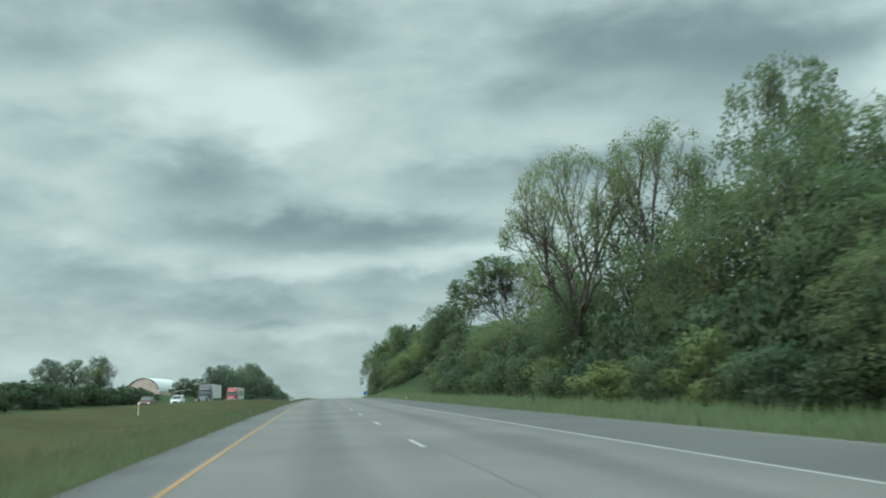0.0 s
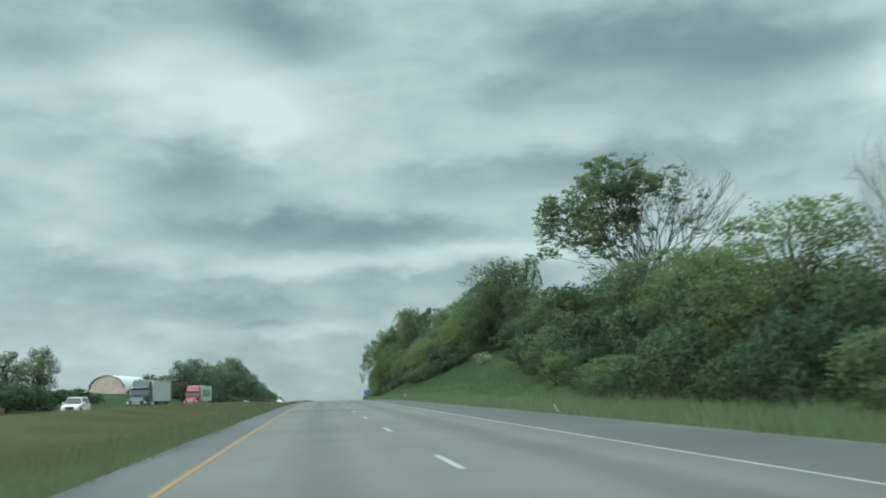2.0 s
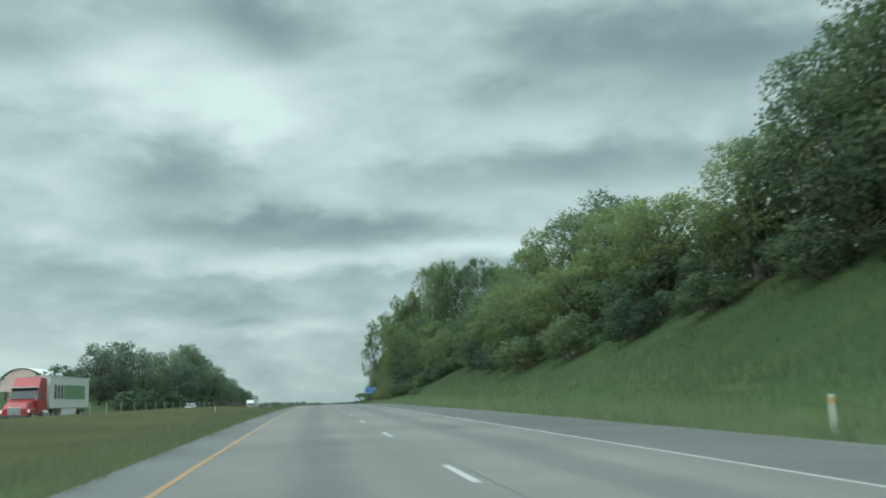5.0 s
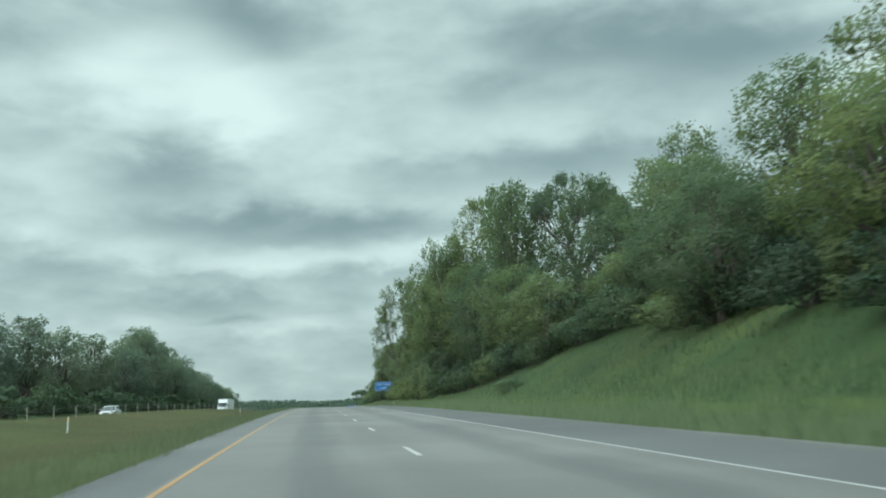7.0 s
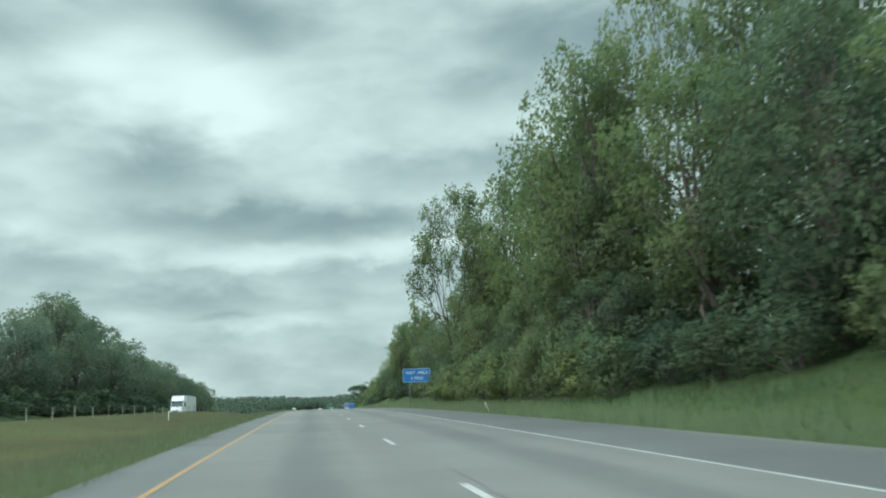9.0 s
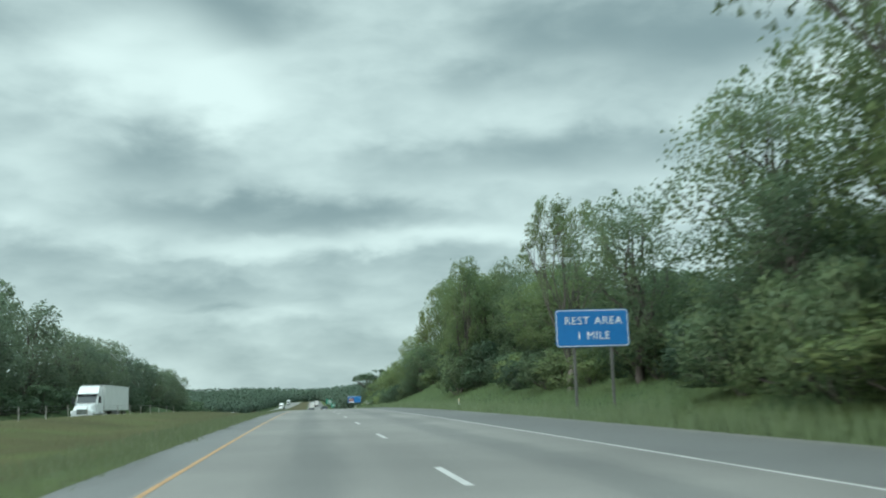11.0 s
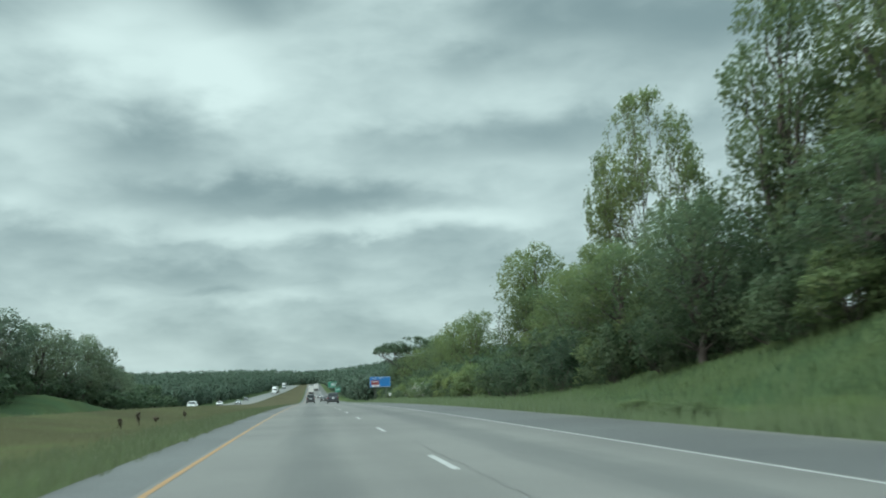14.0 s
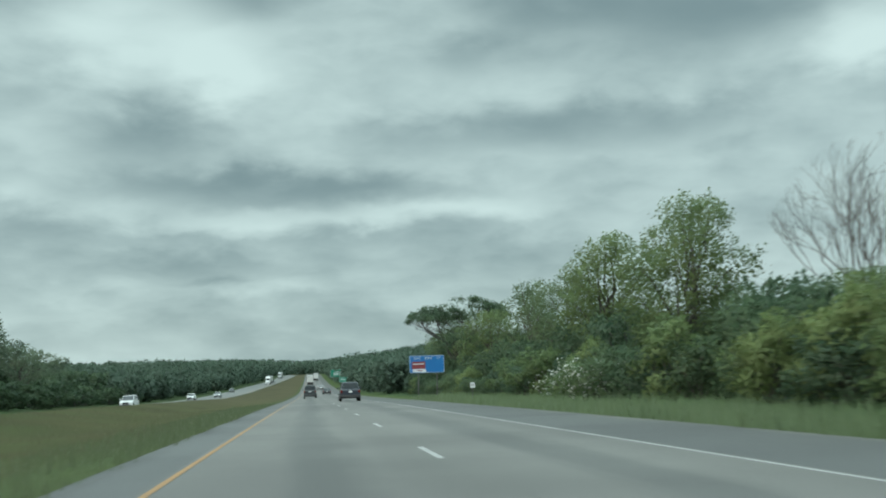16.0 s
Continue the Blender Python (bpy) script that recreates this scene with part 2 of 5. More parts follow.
LEAF_DARK = leafy("dark_green_leaves", (0.061, 0.1, 0.06), (0.122, 0.164, 0.072), 0.52)
LEAF_MID = leafy("mid_green_leaves", (0.074, 0.117, 0.059), (0.136, 0.18, 0.069), 0.55)
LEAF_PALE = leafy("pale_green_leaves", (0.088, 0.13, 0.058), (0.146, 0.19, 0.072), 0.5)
# bluish, closely matched tones paint distance haze into the far leaves
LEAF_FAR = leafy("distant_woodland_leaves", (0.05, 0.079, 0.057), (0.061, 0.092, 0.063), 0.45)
# leaf colour darkened to stand in for the shade at the wood's foot
LEAF_SHADED = leafy("shade_darkened_leaves", (0.038, 0.067, 0.043), (0.071, 0.106, 0.054), 0.5)
# lighter and greyer: haze put into the leaf colour of the trees across
LEAF_HAZED = leafy("haze_greyed_leaves", (0.076, 0.114, 0.082), (0.128, 0.168, 0.102), 0.52)
BLOSSOM = leafy("white_blossom", (0.45, 0.47, 0.42), (0.7, 0.72, 0.66))
BLADES = leafy("green_grass_blades", (0.055, 0.084, 0.034), (0.074, 0.107, 0.043), 0.25)
SHORT = leafy("short_mown_grass_blades", (0.028, 0.047, 0.02), (0.037, 0.058, 0.025), 0.2)
VERGE = leafy("pale_verge_grass_blades", (0.05, 0.073, 0.034), (0.08, 0.106, 0.05), 0.25)
EDGE = leafy("olive_median_grass_blades", (0.046, 0.06, 0.026), (0.062, 0.078, 0.033), 0.2)
SEEDED = leafy("dry_seeded_grass_blades", (0.044, 0.046, 0.02), (0.056, 0.057, 0.0245), 0.15)
STEEL = surface("galvanised_steel", (0.30, 0.31, 0.31), (0.45, 0.46, 0.46), 2.0, 20.0, 0.5, 0.1, 0.7)


# ---- small builders ----
def mesh_ob(name, verts, faces, material, parent=None, label="", uvs=None, smooth=False, normals=None):
    me = bpy.data.meshes.new(name)
    me.from_pydata([tuple(v) for v in verts], [], [tuple(f) for f in faces])
    if uvs is not None:
        layer = me.uv_layers.new(name="map")
        flat = np.asarray(uvs, float)[[i for f in faces for i in f]]
        layer.data.foreach_set("uv", flat.ravel())
    if smooth:
        me.polygons.foreach_set("use_smooth", [True] * len(me.polygons))
    if normals is not None:
        me.normals_split_custom_set_from_vertices(np.asarray(normals).tolist())
    me.materials.append(material)
    ob = new(name, me)
    if parent is not None:
        ob.parent = parent
    if label:
        tagged(ob, label)
    return ob


def part(name, bm, material, parent, label="", smooth=False):
    """Links a bmesh as one mesh object under a thing or a part."""
    me = bpy.data.meshes.new(name)
    bm.to_mesh(me)
    bm.free()
    if smooth:
        me.polygons.foreach_set("use_smooth", [True] * len(me.polygons))
    me.materials.append(material)
    ob = new(name, me)
    ob.parent = parent
    if label:
        tagged(ob, label)
    return ob


def thing(name, m, label, category, group=""):
    ob = new(name)
    ob.empty_display_size = 0.3
    ob.matrix_basis = m
    return tagged(ob, label, category, group)


def box(bm, x0, x1, y0, y1, z0, z1, bevel=0.0):
    made = bmesh.ops.create_cube(bm, size=1.0, matrix=Matrix.LocRotScale(((x0 + x1) / 2, (y0 + y1) / 2, (z0 + z1) / 2), None, (abs(x1 - x0), abs(y1 - y0), abs(z1 - z0))))
    if bevel:
        edges = list({e for v in made["verts"] for e in v.link_edges})
        bmesh.ops.bevel(bm, geom=edges, offset=bevel, segments=2, affect="EDGES", profile=0.6)
    return bm


def rod(bm, a, b, r, sides=8, r2=None):
    a, b = Vector(a), Vector(b)
    m = Matrix.Translation((a + b) / 2) @ (b - a).to_track_quat("Z", "Y").to_matrix().to_4x4()
    bmesh.ops.create_cone(bm, cap_ends=True, segments=sides, radius1=r, radius2=r if r2 is None else r2, depth=(b - a).length, matrix=m)
    return bm


def facing(s, d, z=0.0, away=True):
    """The pose of a thing on the road's line: +y along the driven way (away) or towards the camera."""
    p, q = at(s, d, z), at(s + 4, d, z)
    turn = (q - p) if away else (p - q)
    yaw, pitch = math.atan2(-turn.x, turn.y), math.atan2(turn.z, math.hypot(turn.x, turn.y))
    return Matrix.Translation(p) @ Euler((pitch, 0, yaw)).to_matrix().to_4x4()


# ---- lie of the land ----
BANK = [(-200, 0.05), (60, 0.05), (105, 0.12), (125, 0.3), (145, 0.5), (215, 0.52), (303, 0.53), (330, 0.34), (380, 0.24), (430, 0.3), (465, 0.44),
        (506, 0.5), (516, 0.38), (526, 0.28), (545, 0.1), (600, 0.03), (6000, 0.02)]
LIFT = [(-200, 0.35), (300, 0.4), (420, 0.85), (470, 1.0), (520, 0.8), (600, 0.3), (6000, 0.3)]
SIDE = [(-2600, 4.0), (-900, 4.0), (-300, 7.0), (-110, 9.0), (-60, 4.6), (-40, 1.2), (-33.5, -0.4), (-32.2, -0.55), (-20.3, -0.55), (-17.5, 0.32),
        (-11.0, -0.45), (-6.0, -0.3), (-3.0, -0.03), (8.9, -0.03), (10.2, -0.12), (11.6, 0.0)]
RIDGE = [(-200, 0.0), (700, 0.0), (1000, -4.0), (1600, 0.0), (2300, 2.0), (3200, 6.0), (6000, 8.0)]


def gz(s, d):
    """The ground's height over the road's surface."""
    if d <= 11.6:
        z = between(SIDE, d)
        if -20.3 < d < -11.0 and s > 700:
            z -= (z + 0.5) * min(1.0, (s - 700) / 160)
        if d < -33.5:
            z = -0.4 + (z + 0.4) * between(LIFT, s)
            z += (3.0 * math.exp(-((s - 556) / 28) ** 2) + 2.5 * math.exp(-((s - 634) / 22) ** 2)) * min(1.0, (-33.5 - d) / 3.5) * min(1.0, max(0.0, (d + 64) / 12))
    else:
        k = between(BANK, s)
        run = min(d - 11.6, 7.5 / max(k, 0.05))
        run = min(run, 17.0)
        z = k * run + max(0.0, d - 11.6 - run) * 0.05
        z = min(z, 16.0 + 0.002 * d)
    off = min(1.0, max(0.0, (abs(d) - 60) / 250))
    z += off * between(RIDGE, s)
    if d > 60:
        z += 0.10 * min(d - 60, 260) * min(1.0, max(0.0, (s - 650) / 300)) * 0.8
    if d > 11.6 or d < -33.5:
        z += 0.35 * noise.noise(Vector((s * 0.06, d * 0.09, 0.0))) * min(1.0, (abs(d) - 11.0) / 6)
    return z


def on_ground(s, d, sink=0.0):
    return at(s, d, gz(s, d) - sink)


def make_ground():
    ss = list(np.arange(-150, 780, 5.0)) + list(np.arange(780, 1500, 20.0)) + list(np.arange(1500, 4601, 90.0))
    ds = [-2600, -1500, -900, -600, -420, -300, -220, -165, -130, -110, -95, -80, -70, -60, -52, -46, -40, -36, -33.5, -32.2, -26, -20.3, -18.5, -17, -14, -11, -8.5, -6, -4.5, -3.0,
          2.0, 8.9, 9.5, 10.2, 11, 11.6, 12.5, 13.5, 14.5, 16, 17.5, 19, 21, 23, 25, 27.5, 30, 34, 40, 50, 62, 80, 105, 140, 190, 260, 360, 520, 800, 1300, 2600]
    verts, uvs = [], []
    for s in ss:
        for d in ds:
            z = gz(s, d)
            if -3.0 < d < 8.0 or -32 < d < -20.5:
                z = -0.25 if d > -10 else -0.7
            verts.append(at(s, d, z))
            uvs.append((d, s))
    n = len(ds)
    faces = [(i * n + j, i * n + j + 1, (i + 1) * n + j + 1, (i + 1) * n + j) for i in range(len(ss) - 1) for j in range(n - 1)]
    ob = mesh_ob("ground", verts, faces, TURF, None, "", uvs, True)
    return tagged(ob, "grassy roadside land with banks and a dry median", "ground", kind="structure")


def ribbon(name, d0, d1, s0, s1, z, material, parent=None, step=6.0, thick=0.0, cross=(0.0, 1.0)):
    """A strip along the road with a small thickness downwards."""
    n = max(1, int((s1 - s0) / step))
    cols = [d0 + (d1 - d0) * c for c in cross]
    rows = [s0 + (s1 - s0) * i / n for i in range(n + 1)]
    verts = [at(s, d, z) for s in rows for d in cols]
    uvs = [(d, s) for s in rows for d in cols]
    k = len(cols)
    faces = [(i * k + j, i * k + j + 1, (i + 1) * k + j + 1, (i + 1) * k + j) for i in range(n) for j in range(k - 1)]
    if thick:
        m = len(verts)
        for col in (0, k - 1):
            for i in range(n + 1):
                verts.append(at(rows[i], cols[col], z - thick))
                uvs.append((cols[col], rows[i]))
        for i in range(n):
            a, b = i * k, (i + 1) * k
            faces.append((a, b, m + i + 1, m + i))
            a, b = i * k + k - 1, (i + 1) * k + k - 1
            faces.append((b, a, m + n + 1 + i, m + n + 2 + i))
    return mesh_ob(name, verts, faces, material, parent, "", uvs)


def make_road():
    road = ribbon("road", -1.95, 5.62, -150, 1560, 0.0, ASPHALT, None, 5.0, 0.2, (0, 0.25, 0.5, 0.75, 1))
    tagged(road, "worn grey two-lane highway carriageway with oil-darkened lanes", "road", kind="structure")
    for name, d0, d1 in (("shoulder_left", -3.02, -1.95), ("shoulder_right", 5.62, 8.95)):
        tagged(ribbon(name, d0, d1, -150, 1560, -0.004, SHOULDER, None, 5.0, 0.2), "dark asphalt hard shoulder beside the lanes", "shoulder", kind="structure")
    ribbon("yellow_edge_line", -1.875, -1.785, -150, 1500, 0.004, YELLOW_LINE, road, 5.0)
    ribbon("white_edge_line", 5.455, 5.535, -150, 1500, 0.004, WHITE_LINE, road, 5.0)
    for i in range(-3, 90):
        s = 5.54 + i * 12.19
        ribbon("lane_dash", 1.77, 1.88, s + 0.15, s + 2.95, 0.004, WHITE_LINE, road, 3.05)
    far = ribbon("opposite_road", -30.4, -20.6, -150, 1560, -0.45, ASPHALT_FAR, None, 6.0, 0.2)
    tagged(far, "grey opposite highway carriageway across the median", "road", kind="structure")
    ribbon("yellow_edge_line", -21.9, -21.76, -150, 1500, -0.446, YELLOW_LINE, far, 6.0)
    ribbon("white_edge_line", -29.1, -28.96, -150, 1500, -0.446, WHITE_LINE, far, 6.0)


ASPHALT_FAR = surface("far_carriageway_asphalt", (0.07, 0.073, 0.07), (0.092, 0.095, 0.09), 0.1, 12.0, 0.8, 0.2)
make_ground()
make_road()


def cracks():
    """Tarred cracks along the lane joint, and here and there across the lanes."""
    tar = surface("tar_in_cracks", (0.055, 0.055, 0.054), (0.068, 0.068, 0.066), 1.0, 9.0, 0.7, 0.2)
    k = random.Random(31)
    road = bpy.data.objects["road"]
    runs = []
    s = -4.0
    while s < 660:
        long_ = k.uniform(3.5, 14)
        runs.append([(s + i * 0.45, 2.0 + 0.05 * noise.noise(Vector((s + i * 0.5, 7.0, 0))) + 0.03 * k.uniform(-1, 1)) for i in range(int(long_ / 0.45))])
        s += long_ + k.uniform(1.0, 9.0)
    for _ in range(46):
        s, d = k.uniform(2, 640), k.choice((-1.7, 1.5, 1.6, 1.9, 2.0, 5.3, 5.6))
        runs.append([(s + i * k.uniform(0.02, 0.12), d + i * 0.09 * k.choice((1, 1, -0.4))) for i in range(k.randrange(5, 14))])
    for run in runs:
        if len(run) < 3:
            continue
        verts = []
        for i, (s, d) in enumerate(run):
            w = k.uniform(0.003, 0.007) * (0.3 if i in (0, len(run) - 1) else 1.0)
            verts += [at(s, d - w, 0.006), at(s + 0.01, d + w, 0.006)]
        mesh_ob("crack_seal", verts, [(2 * i, 2 * i + 1, 2 * i + 3, 2 * i + 2) for i in range(len(run) - 1)], tar, road)


cracks()


# ---- trees ----
def tube(verts, faces, path, sides):
    """A tapering tube along (point, radius) pairs."""
    start = len(verts)
    for i, (p, r) in enumerate(path):
        q = path[min(i + 1, len(path) - 1)][0] - path[max(i - 1, 0)][0]
        q = q / (np.linalg.norm(q) + 1e-9)
        u = np.cross(q, (0.31, 0.87, 0.12))
        u /= np.linalg.norm(u) + 1e-9
        v = np.cross(q, u)
        for k in range(sides):
            a = 2 * math.pi * k / sides
            verts.append(p + r * (math.cos(a) * u + math.sin(a) * v))
    for i in range(len(path) - 1):
        for k in range(sides):
            a, b = start + i * sides + k, start + i * sides + (k + 1) % sides
            faces.append((a, b, b + sides, a + sides))


def bend(rng, a, b, r0, r1, n=5, sag=0.12):
    """A crooked limb from a to b, leaving a upwards."""
    length = np.linalg.norm(b - a)
    out = []
    for i in range(n + 1):
        f = i / n
        p = a + (b - a) * f + np.array((0, 0, 1.0)) * length * sag * math.sin(math.pi * f)
        p = p + rng.normal(0, 0.035 * length, 3) * math.sin(math.pi * f)
        out.append((p, r0 + (r1 - r0) * f))
    return out


def leaf_mesh(rng, centres, size, out):
    """Leaf sprays: pointed sprays, turned every way but mostly facing up and out, shaded softly as clumps."""
    n = len(centres)
    up = rng.normal(0, 0.75, (n, 3)) + (0, 0, 0.55)
    up /= np.linalg.norm(up, axis=1, keepdims=True)
    up = up * np.where((up * out).sum(1, keepdims=True) < 0, -1.0, 1.0)
    along = np.cross(up, rng.normal(0, 1, (n, 3)))
    along /= np.linalg.norm(along, axis=1, keepdims=True)
    side = np.cross(up, along)
    s = (size * rng.uniform(0.55, 1.35, n))[:, None]
    tip = centres + along * s * 0.62 - up * s * 0.12
    left = centres + side * s * 0.38 + up * s * 0.06 - along * s * 0.36
    right = centres - side * s * 0.44 + up * s * 0.06 - along * s * 0.3
    verts = np.stack([right, tip, left], 1).reshape(-1, 3)
    faces = np.arange(n * 3).reshape(-1, 3)
    soft = out + 0.12 * up
    soft /= np.linalg.norm(soft, axis=1, keepdims=True)
    return verts, faces, np.repeat(soft, 3, 0)


def grow(seed, high, wide, clear, lobes, leaves, leaf, shape="round", lean=0.0, fine=True):
    """Wood and leaves of a tree: a tapering trunk, crooked limbs to the crown's lobes, twigs, and leaf sprays round them."""
    rng = np.random.default_rng(seed)
    verts, faces = [], []
    top = np.array((lean * high, 0.0, high * 0.86))
    trunk = bend(rng, np.array((0.0, 0.0, -0.6)), top, high * 0.02 + 0.05, 0.035, 9, 0.0)
    if shape != "bush":
        tube(verts, faces, trunk, 7 if fine else 4)
    spots, sizes, ends = [], [], []
    for i in range(lobes):
        u = (i + rng.uniform(0, 1)) / lobes
        h = clear + (1 - clear) * u * 0.92
        if shape == "bush":
            spread = math.sqrt(max(0.05, 1 - (h * 0.95) ** 2))
        else:
            spread = max(0.22, math.sin(math.pi * (0.2 + 0.75 * (h - clear) / (1 - clear + 1e-6))))
        a = i * 2.4 + rng.uniform(-0.5, 0.5)
        rad = wide * spread * rng.uniform(0.35, 0.78)
        c = np.array((math.cos(a) * rad + lean * high * h, math.sin(a) * rad, high * h))
        r = wide * rng.uniform(0.27, 0.44) * (0.75 if h > 0.8 else 1.0)
        c[2] = min(c[2], high - r * 0.75)
        spots.append(c)
        sizes.append(r)
        g = min(0.95, max(0.12, (c[2] / high) * rng.uniform(0.45, 0.7)))
        root = trunk[min(9, int(g * 9))][0] if shape != "bush" else np.array((c[0] * 0.15, c[1] * 0.15, -0.1))
        thick = (high * 0.02 + 0.05) * (1 - g * 0.8) * 0.55
        limb = bend(rng, root, c, thick, 0.03, 5, 0.1 if shape != "bush" else 0.0)
        tube(verts, faces, limb, 4 if fine and shape != "bush" else 3)
        for twigs in range(5):
            w = rng.normal(0, 1, 3) + (0, 0, 0.35)
            e = c + w / np.linalg.norm(w) * r * rng.uniform(0.7, 1.1)
            k = rng.integers(2, 6)
            twig = bend(rng, limb[k][0], e, 0.03, 0.008, 3, 0.06)
            if fine and shape != "bush" and twigs < 2:
                tube(verts, faces, twig, 3)
            ends.append(e)
    verts = np.array(verts)
    weights = np.array(sizes) ** 2
    pick = rng.choice(len(spots), leaves, p=weights / weights.sum())
    way = rng.normal(0, 1, (leaves, 3))
    way /= np.linalg.norm(way, axis=1, keepdims=True)
    depth = rng.uniform(0.25, 1.0, leaves) ** 0.45 * (1 + 0.22 * rng.normal(0, 1, leaves) * (rng.uniform(0, 1, leaves) < 0.35))
    depth = np.minimum(depth, 1.12)
    lump = np.array([0.78 + 0.42 * noise.noise(Vector(w * 1.7 + np.array((p, 0, 0)))) for w, p in zip(way, pick)])
    pts = np.array(spots)[pick] + way * (np.array(sizes)[pick] * depth * (0.55 + 0.62 * lump))[:, None] * (1.0, 1.0, 0.85)
    out = way.copy()
    twig_end = np.array(ends)[rng.integers(0, len(ends), leaves // 6)]
    pts[: leaves // 6] = twig_end + rng.normal(0, 0.16 * wide / 4, (leaves // 6, 3))
    # fill the stated height and half width
    fit_ = np.array((wide / np.percentile(np.hypot(pts[:, 0] - lean * high * 0.6, pts[:, 1]), 97),) * 2 + (high / np.percentile(pts[:, 2], 99.8),))
    pts = pts * fit_
    pts[:, 2] = np.maximum(pts[:, 2], 0.15)
    whole = (pts - (lean * high * 0.6, 0, high * (0.5 + clear * 0.5) * 0.9)) / (wide, wide, high * 0.5)
    out = 0.55 * out + 0.75 * whole + (0, 0, 0.25)
    out /= np.linalg.norm(out, axis=1, keepdims=True) + 1e-6
    return (verts * fit_, faces), leaf_mesh(rng, pts, leaf, out)


def fork(seed, high, wide, clear, stems, leaves, leaf, shape, lean):
    """An open tree: a short trunk whose stems fork again and again into fine twigs, with leaf sprays at their ends."""
    rng = np.random.default_rng(seed)
    verts, faces = [], []
    thick = high * {"bare": 0.007, "half": 0.009}.get(shape, 0.013) + 0.045
    crotch = np.array((lean * high * clear, 0.0, high * clear))
    tube(verts, faces, bend(rng, np.array((0.0, 0.0, -0.6)), crotch, thick * 1.3, thick * 0.9, 9, 0.0), 7)
    flat = {"umbrella": 0.85, "airy": 0.68, "half": 0.85, "bare": 0.42}[shape]
    swing = {"umbrella": 0.42, "airy": 0.42, "half": 0.3, "bare": 0.33}[shape]
    work, ends = [], []
    for i in range(stems):
        a = 6.283 * (i + rng.uniform(-0.3, 0.3)) / stems
        out = flat * (0.25 + 1.25 * ((i * 0.618) % 1.0))
        w = np.array((math.cos(a) * out, math.sin(a) * out, 1.0))
        low = crotch * (1.0, 1.0, rng.uniform(0.7, 1.0))
        work.append((low, w / np.linalg.norm(w), high * (1 - clear) * rng.uniform(0.3, 0.4), thick * rng.uniform(0.5, 0.68), 0))
    last = 5
    while work:
        p, w, long_, r, level = work.pop()
        e = p + w * long_
        path = bend(rng, p, e, r, max(0.006, r * 0.66), 4 if level < 2 else 2, 0.03)
        tube(verts, faces, path, 5 if level < 1 else 3)
        if level >= 3:
            ends.append(e)
        if level == last:
            continue
        for k in range(3 if rng.uniform() < (0.95 if shape == "bare" and level > 2 else (0.5 if level < 3 else 0.3)) else 2):
            v = w + rng.normal(0, swing, 3) + (0, 0, 0.16 if shape != "half" else 0.08)
            v /= np.linalg.norm(v)
            work.append((e if k else path[-2][0], v, long_ * (rng.uniform(0.62, 0.88) if shape != "bare" else rng.uniform(0.55, 0.8)), max(0.006, r * 0.6), level + 1))
    verts, spots = np.array(verts), np.array(ends)
    if shape == "umbrella":
        spots = spots[spots[:, 2] > np.percentile(spots[:, 2], 35)]
    free = shape in ("bare", "half")
    reach = np.percentile(np.hypot(spots[:, 0], spots[:, 1]), 95 if free else 78)
    size = np.array((wide * 0.95 / reach, wide * 0.95 / reach, high * 0.95 / np.percentile(spots[:, 2], 97 if free else 92)))
    # the crown's outline: what grows past a dome bends back to it
    heart = np.array((0.0, 0.0, high * {"umbrella": 0.66, "half": 0.36}.get(shape, 0.42)))
    axes = np.array((wide, wide, high - heart[2]))

    def domed(p):
        q = (p * size - heart) / axes
        r = np.linalg.norm(q, axis=1, keepdims=True)
        return heart + axes * q * np.where(r > 0.8, (0.8 + 0.2 * np.tanh((r - 0.8) / 0.2)) / r, 1.0)

    stem = verts[:70] * (1.0, 1.0, size[2])
    verts, spots = domed(verts), domed(spots)
    verts[:70] = stem
    if leaves == 0:
        return (verts, faces), None
    if shape == "half":
        spots = spots[((spots[:, 1] > -wide * 0.15) & (np.linalg.norm((spots - heart) / axes, axis=1) > 0.62)) | (spots[:, 2] < high * 0.45)]
    pick = rng.integers(0, len(spots), leaves)
    way = rng.normal(0, 1, (leaves, 3))
    way /= np.linalg.norm(way, axis=1, keepdims=True)
    pts = spots[pick] + way * (wide * (0.06 if shape == "half" else 0.085) * rng.uniform(0, 1, leaves) ** 0.6)[:, None] * (1, 1, 0.8)
    pts[:, 2] = np.maximum(pts[:, 2], 0.15)
    whole = (pts - (0, 0, high * 0.55)) / (wide, wide, high * 0.5)
    out = 0.5 * way + 0.75 * whole + (0, 0, 0.25)
    out /= np.linalg.norm(out, axis=1, keepdims=True) + 1e-6
    return (verts, faces), leaf_mesh(rng, pts, leaf, out)


